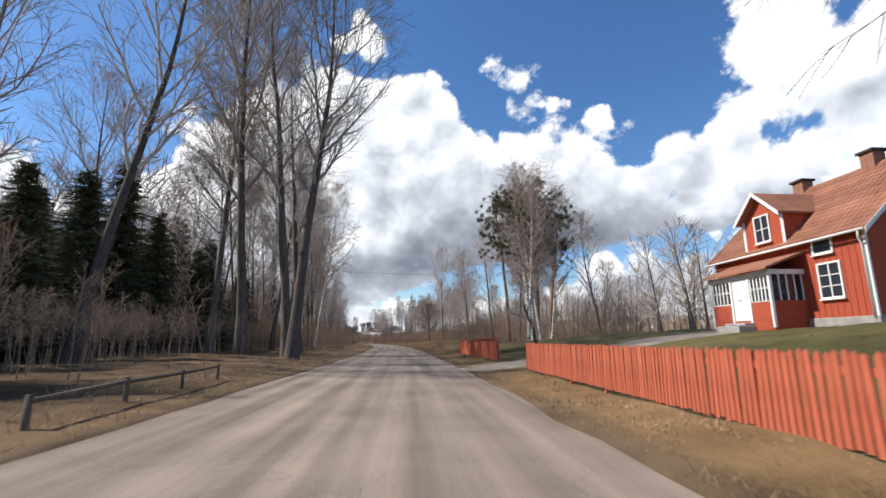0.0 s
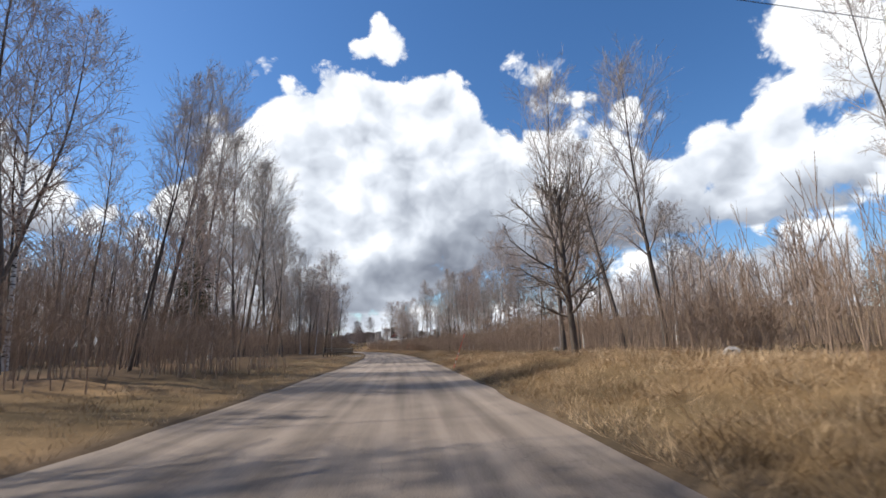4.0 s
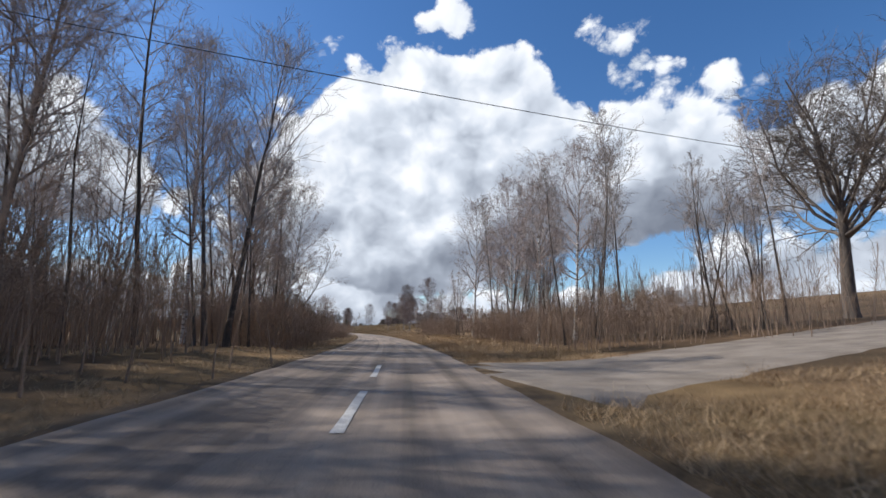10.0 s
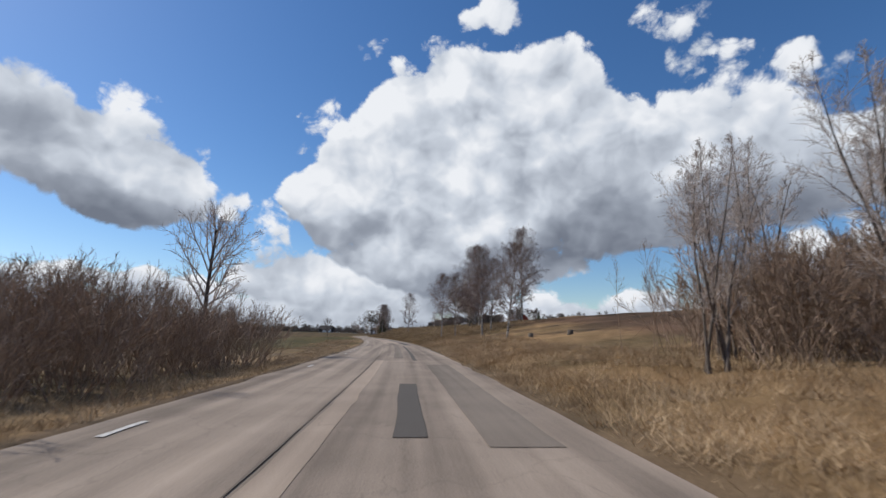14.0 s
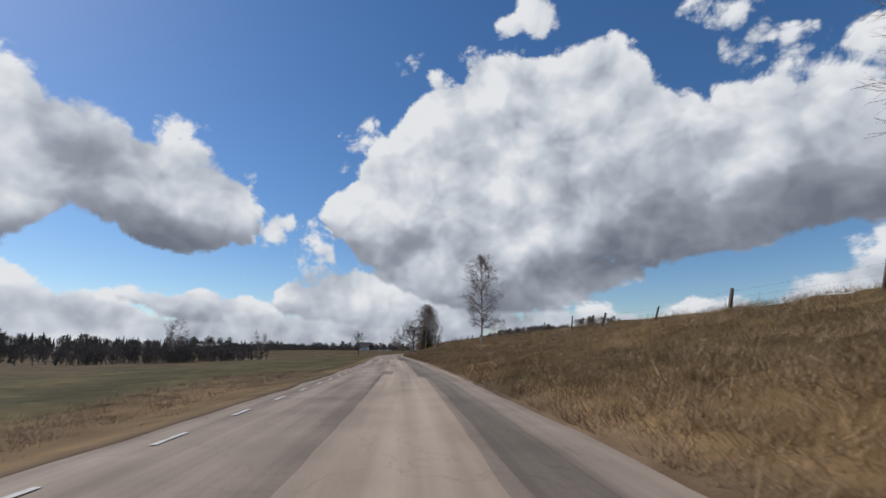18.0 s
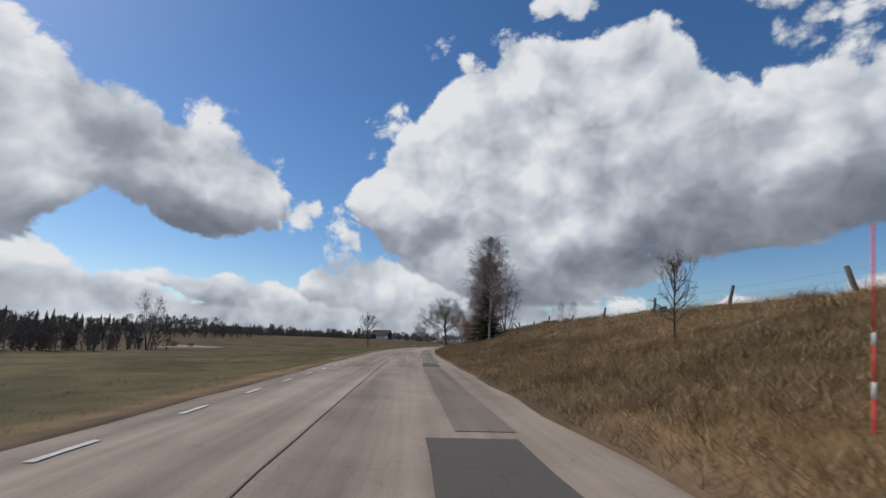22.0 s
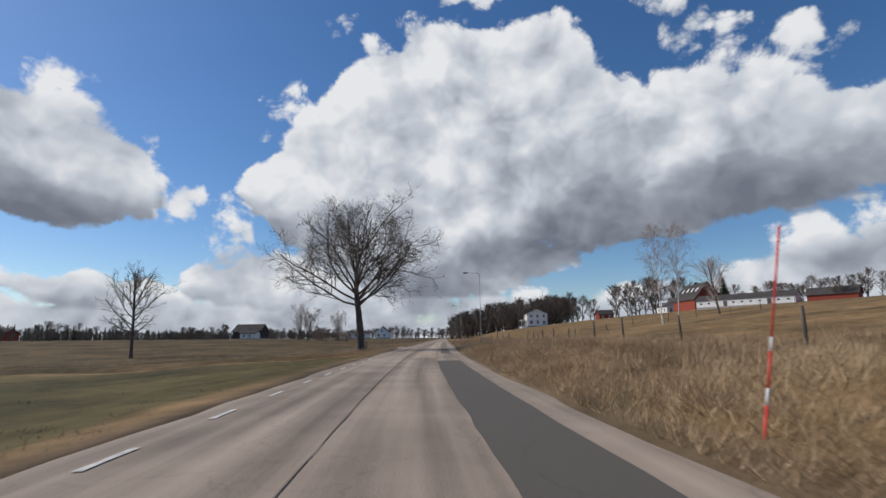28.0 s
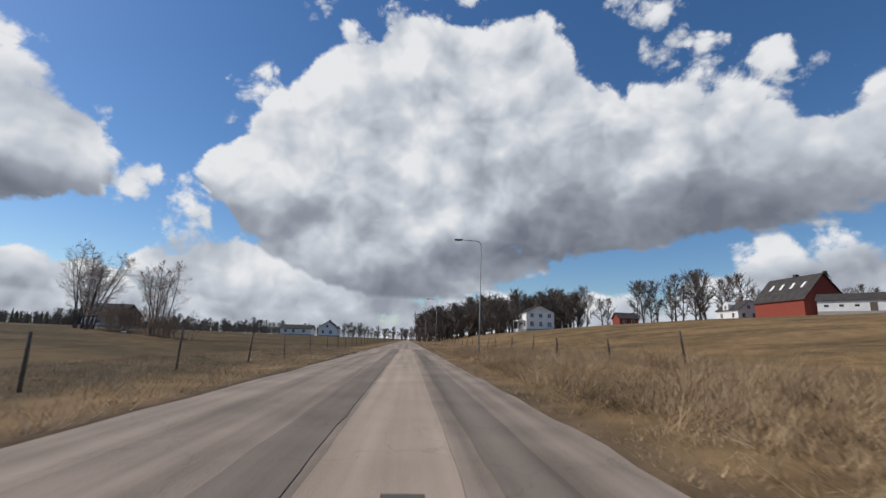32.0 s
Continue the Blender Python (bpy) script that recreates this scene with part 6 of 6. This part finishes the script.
def wire_fence(points, tall, label, spacing, seed, wires=(0.55, 0.95), thin=1.0, tilt=0.09):
    rr = random.Random(seed)
    f = thing("wire_fence", spot(points[0][0], points[0][1], 0), label, "fence", "pasture fences")
    inv = f.matrix_world.inverted()
    tops, ups = [], []
    for (s0, d0), (s1, d1) in zip(points, points[1:]):
        n = max(1, round(math.hypot(s1 - s0, d1 - d0) / spacing))
        for k in range(n):
            u = (k + rr.uniform(-0.12, 0.12)) / n
            tops.append(inv @ spot(s0 + (s1 - s0) * u, d0 + (d1 - d0) * u, 0).translation)
            ups.append(Vector((rr.gauss(0, tilt), rr.gauss(0, tilt), 1)).normalized() * (tall * rr.uniform(0.88, 1.12)))
    post = []
    for k in range(3):
        r = (0.05 + 0.012 * k) * thin
        post.append(Solid().tube([(0, 0, -0.4), (0.01, 0, 0.5), (0, 0.01, 1.0)], [r * 1.05, r, r * 0.93], 7).mesh("post", OLD_WOOD, True))
    for p, u in zip(tops, ups):
        q = u.to_track_quat("Z", "Y").to_matrix().to_4x4()
        part("post", rr.choice(post), f, "", Matrix.Translation(p) @ q @ Matrix.Diagonal((1, 1, u.length, 1)))
    for z in wires:
        w = Solid()
        for a, b, ua, ub in zip(tops, tops[1:], ups, ups[1:]):
            p0, p1 = a + ua * (z / tall), b + ub * (z / tall)
            w.tube([p0, (p0 + p1) / 2 - Vector((0, 0, 0.03)), p1], 0.003, 3)
        part("wire", w.mesh("wire", WIRE), f)


wire_fence([(345, 18), (390, 16.5), (440, 16), (485, 15.5), (520, 13.5), (553, 14.5), (564, 13)], 1.1, "leaning wooden pasture posts with wire on a grassy bank", 7.0, 3, thin=1.35, tilt=0.22)
wire_fence([(567, 11.5), (585, 10.6), (612, 11.0), (622, 11.5)], 1.25, "leaning wooden pasture posts with wire along a field", 5.2, 5)
wire_fence([(634, 11.5), (690, 11), (750, 11), (860, 12)], 1.4, "wooden pasture posts with wire on the sunny verge", 7.5, 6)
wire_fence([(630, -8.0), (665, -8.2), (720, -8.6), (800, -9), (860, -10)], 1.35, "thin wooden pasture posts with wire beside a field", 7.5, 8, thin=0.6)
wire_fence([(634, 11.5), (640, 34), (644, 70)], 1.2, "wooden pasture posts beside a farm track", 6.0, 9)
for s, d, tall, lean, tip in ((501.0, 13.4, 1.2, -42, 8), (506.5, 13.0, 1.1, -72, -10), (510.5, 12.6, 1.0, -38, 15), (352.0, 16.8, 1.3, -24, 6)):
    fp = thing("fence_post", spot(s, d, 0.02) @ pose(0, 0, 0, tip, lean, 0), "loose grey fence post leaning over on a bank", "post", "leaning fence posts")
    part("post", Solid().tube([(0, 0, -0.25), (0.01, 0, 0.5), (0, 0.01, tall)], [0.085, 0.08, 0.075], 8).mesh("post", OLD_WOOD, True), fp)
    part("wire_staple", Solid().tube([(0.08, -0.02, tall * 0.8), (0.1, 0, tall * 0.8), (0.08, 0.02, tall * 0.8)], 0.004, 4).mesh("wire_staple", WIRE, True), fp)
gp = thing("gate_post", spot(624, -9.5, 0), "short dark wooden gate post by a field entrance", "post")
part("post", Solid().tube([(0, 0, -0.3), (0, 0, 1.15)], [0.11, 0.1], 9).mesh("post", OLD_WOOD, True), gp)
part("cap", Solid().tube([(0, 0, 1.15), (0, 0, 1.2)], [0.12, 0.07], 9).mesh("cap", SLATE, True), gp)


def snow_pole(s, d, tall, lean):
    t = thing("snow_pole", spot(s, d, 0.0) @ pose(0, 0, 0, 0, lean, 0), "thin red and white plastic snow marker stick", "marker", "snow markers")
    z, k = -0.2, 0
    for ln, mt in ((0.42, POLE_RED), (0.14, WHITE), (0.3, POLE_RED), (0.12, WHITE), (1.0, POLE_RED)):
        z1 = min(z + ln * tall / 1.8, tall)
        part("red_band" if mt is POLE_RED else "white_band", Solid().tube([(0, 0, z), (0, 0, z1)], 0.015 - 0.001 * k, 8).mesh("band", mt, True), t)
        z, k = z1, k + 1


for s, d, tall, lean in [(45.0, 3.2, 2.25, 9), (107, 2.7, 2.05, 20), (178, 4.0, 2.1, 21), (444.6, 4.6, 2.2, 9), (564.7, 3.2, 2.3, 13), (637, 2.9, 2.0, 17)]:
    snow_pole(s, d, tall, lean)


def street_lamp(s, d, tall=9.0):
    t = thing("street_lamp", spot(s, d, 0.0), "slim galvanised street lamp with a curved arm", "street lamp", "street lamps")
    part("pole", Solid().tube([(0, 0, -0.3), (0, 0, 0.9), (0, 0, 0.95), (0, 0, tall - 0.35)], [0.065, 0.06, 0.045, 0.035], 10).mesh("pole", STEEL, True), t)
    arc = [(-0.35 + 0.35 * math.cos(a * 0.1745), 0, tall - 0.35 + 0.35 * math.sin(a * 0.1745)) for a in range(0, 10)] + [(-1.5, 0, tall + 0.05)]
    part("arm", Solid().tube(arc, 0.027, 8).mesh("arm", STEEL, True), t)
    hd = part("lamp_head", Solid().box(-2.1, -1.45, -0.1, 0.1, tall - 0.01, tall + 0.11, 0.03).mesh("lamp_head", STEEL), t, "grey lamp head")
    part("diffuser", Solid().box(-2.05, -1.6, -0.07, 0.07, tall - 0.04, tall - 0.01, 0.01).mesh("diffuser", GLASS), hd)


for s, d in ((618.5, 5.8), (675, 5.3), (732, 5.4), (789, 5.5), (846, 5.6)):
    street_lamp(s, d)


def power_line(places, label, tall=7.0, seed=1):
    poles = []
    for s, d in places:
        t = thing("utility_pole", spot(s, d, 0.0), "round wooden utility pole with insulators", "pole", "utility poles")
        part("pole", Solid().tube([(0, 0, -0.4), (0.02, 0, tall * 0.5), (0, 0, tall)], [0.13, 0.11, 0.09], 9).mesh("pole", OLD_WOOD, True), t)
        part("crossarm", Solid().box(-0.6, 0.6, -0.05, 0.05, tall - 0.5, tall - 0.4, 0.01).mesh("crossarm", OLD_WOOD), t)
        for x in (-0.5, 0.5):
            part("insulator", Solid().tube([(x, 0, tall - 0.4), (x, 0, tall - 0.25)], [0.04, 0.03], 8).mesh("insulator", WHITE, True), t)
        poles.append(t.matrix_world @ Vector((0, 0, tall - 0.25)))
    for a, b in zip(poles, poles[1:]):
        pts = [a + (b - a) * k / 14 - Vector((0, 0, 0.9 * math.sin(math.pi * k / 14))) for k in range(15)]
        tagged(new("overhead_wire", Solid().tube(pts, 0.018, 5).mesh("overhead_wire", WIRE, True)), label, "cable")


power_line([(208, -30), (229, 42)], "dark overhead wire crossing above the road", 10.5)
power_line([(88, -40), (100, 55)], "dark overhead wire crossing above the road", 15.0)


# ---- stones and logs ----
def boulder(s, d, r, label, mat, seed):
    rng = np.random.default_rng(seed)
    bm = bmesh.new()
    bmesh.ops.create_icosphere(bm, subdivisions=2, radius=r)
    for q in bm.verts:
        q.co *= 1 + 0.18 * float(rng.normal())
        q.co.z *= 0.65
    sol = Solid()
    sol.take(bm)
    ob = new("stone", sol.mesh("stone", mat))
    ob.matrix_world = spot(s, d, -r * 0.25)
    tagged(ob, label, "stone", "field stones")


for n, (s, d, r) in enumerate([(57, 6.5, 0.3), (69, 7.0, 0.25), (86, 6.0, 0.25), (423, -22.5, 0.4), (421.5, -21.5, 0.35), (425, -24, 0.45), (417.5, -19.5, 0.3), (368.9, -4.6, 0.25), (216.5, 12, 0.4), (118, 4.6, 0.3)]):
    boulder(s * K, d * K, r, "grey field stone half sunk in dry grass", STONE, n)
for s, d in ((317.5, 10.5), (314, 12.5)):
    st = thing("tree_stump", spot(s, d, 0.05), "freshly cut pale tree stump on a verge", "stump")
    part("wood", Solid().tube([(0, 0, -0.1), (0, 0, 0.12), (0.01, 0, 0.4)], [0.3, 0.22, 0.2], 11).mesh("wood", OLD_WOOD, True), st)
    part("cut_face", Solid().tube([(0.01, 0, 0.4), (0.01, 0, 0.405)], [0.18, 0.18], 11).mesh("cut_face", GRAVEL, False), st)


# ---- grass ----
def grass(name, zones, material, label, seed, rise=0.6):
    """Blades of one triangle in tufts. zones: s0, s1, d0, d1, tufts, blades a tuft, blade length, spread."""
    rng = np.random.default_rng(seed)
    vs = []
    for s0, s1, d0, d1, tufts, blades, ln, spread in zones:
        cs, cd = rng.uniform(s0, s1, tufts), rng.uniform(d0, d1, tufts)
        big = (0.55 + 0.9 * rng.random(tufts)) * (0.7 + 0.5 * np.sin(cs * 0.5 + cd) ** 2)
        lean_s, lean_d = rng.normal(size=tufts) * 0.35, rng.normal(size=tufts) * 0.35 - 0.15 * np.sign(cd)
        rep = lambda q: np.repeat(q, blades)
        n = tufts * blades
        s = rep(cs) + rng.normal(size=n) * spread
        d = rep(cd) + rng.normal(size=n) * spread
        d = np.where(d > 0, np.maximum(d, 2.6), np.minimum(d, -4.45))
        size = rep(big) * ln * (0.5 + 0.8 * rng.random(n))
        x, y = plan(s, d)
        z = height(s, d) - 0.02
        a = rng.random(n) * 6.2832
        w = 0.003 + 0.004 * rng.random(n)
        ls, ld = rep(lean_s) + rng.normal(size=n) * 0.45, rep(lean_d) + rng.normal(size=n) * 0.45
        base = np.stack([x, y, z], -1)
        side = np.stack([np.cos(a) * w, np.sin(a) * w, np.zeros(n)], -1)
        up = np.stack([ls, ld, np.ones(n) * rise], -1)
        up = up / np.linalg.norm(up, axis=1, keepdims=True)
        vs.append(np.stack([base - side, base + side, base + up * size[:, None]], 1).reshape(-1, 3))
    v = np.concatenate(vs)
    tagged(new(name, tri_mesh(name, v, np.arange(len(v)).reshape(-1, 3), [material], smooth=False)), label, "grass", kind="stuff")


grass("dry_grass", [
    (42, 208, 2.6, 8.5, 7400, 24, 0.34, 0.16), (219, 335, 2.6, 9.5, 6300, 24, 0.34, 0.16), (194, 211.5, 8.0, 34.0, 3000, 22, 0.32, 0.2), (535, 575, 2.6, 9.0, 3400, 24, 0.31, 0.2), (535, 575, 9.0, 19.0, 1250, 16, 0.45, 0.26), (535, 575, 3.6, 15.0, 700, 70, 0.46, 0.24),
    (560, 620, 5.0, 13.0, 420, 60, 0.6, 0.2), (631, 690, 3.6, 12.0, 800, 80, 0.7, 0.24), (575, 622, 2.6, 13, 4600, 22, 0.4, 0.17), (631.5, 690, 4.0, 13, 5200, 20, 0.36, 0.17),
], STRAW, "long bleached dry grass on the sunny road bank", 1)
grass("bank_grass", [
    (335, 540, 2.6, 9.0, 16000, 24, 0.31, 0.2), (335, 540, 9.0, 19.0, 6500, 16, 0.45, 0.26), (335, 540, 3.6, 15.0, 1300, 70, 0.5, 0.24),
], BANK, "matted brown dead grass on a road bank", 4)
grass("pale_tufts", [(335, 545, 3.4, 16.0, 4200, 60, 0.55, 0.28)], STRAW, "pale matted straw lying over a brown bank", 5, 0.28)
grass("matted_grass", [(42, 208, 2.8, 9.0, 1500, 50, 0.5, 0.26), (226, 335, 2.8, 10.0, 1400, 50, 0.5, 0.26), (560, 615, 3.2, 12.0, 700, 50, 0.55, 0.28), (637, 690, 3.2, 12.0, 650, 50, 0.55, 0.28)], STRAW, "matted pale straw lying along the verge", 6, 0.3)
grass("verge_grass", [
    (0, 250, -8.5, -4.5, 5200, 16, 0.2, 0.16), (250, 326, -8, -4.5, 1900, 18, 0.3, 0.16), (326, 405, -12.5, -6.5, 3000, 18, 0.24, 0.17),
    (599, 618, -14, -4.5, 1900, 20, 0.4, 0.17), (603, 608, -60, -7, 2600, 18, 0.42, 0.22), (630, 700, -13, -4.5, 3600, 17, 0.27, 0.18), (0, 42, 2.6, 4.3, 900, 14, 0.13, 0.11), (690, 770, 2.6, 11, 1800, 15, 0.36, 0.26),
    (42, 208, 2.55, 4.2, 2600, 14, 0.13, 0.14), (226, 617, 2.55, 4.2, 6300, 14, 0.13, 0.14), (634, 700, 2.55, 4.2, 1100, 14, 0.13, 0.14),
], STRAW, "short dry verge grass along the road edge", 2)
grass("field_grass", [
    (326, 598, -24, -4.9, 12500, 12, 0.1, 0.2), (-5, 40, 5.2, 18, 2600, 12, 0.08, 0.14), (634, 720, 13, 30, 2400, 11, 0.16, 0.25),
], GREEN, "short dull green grass of field and lawn", 3)
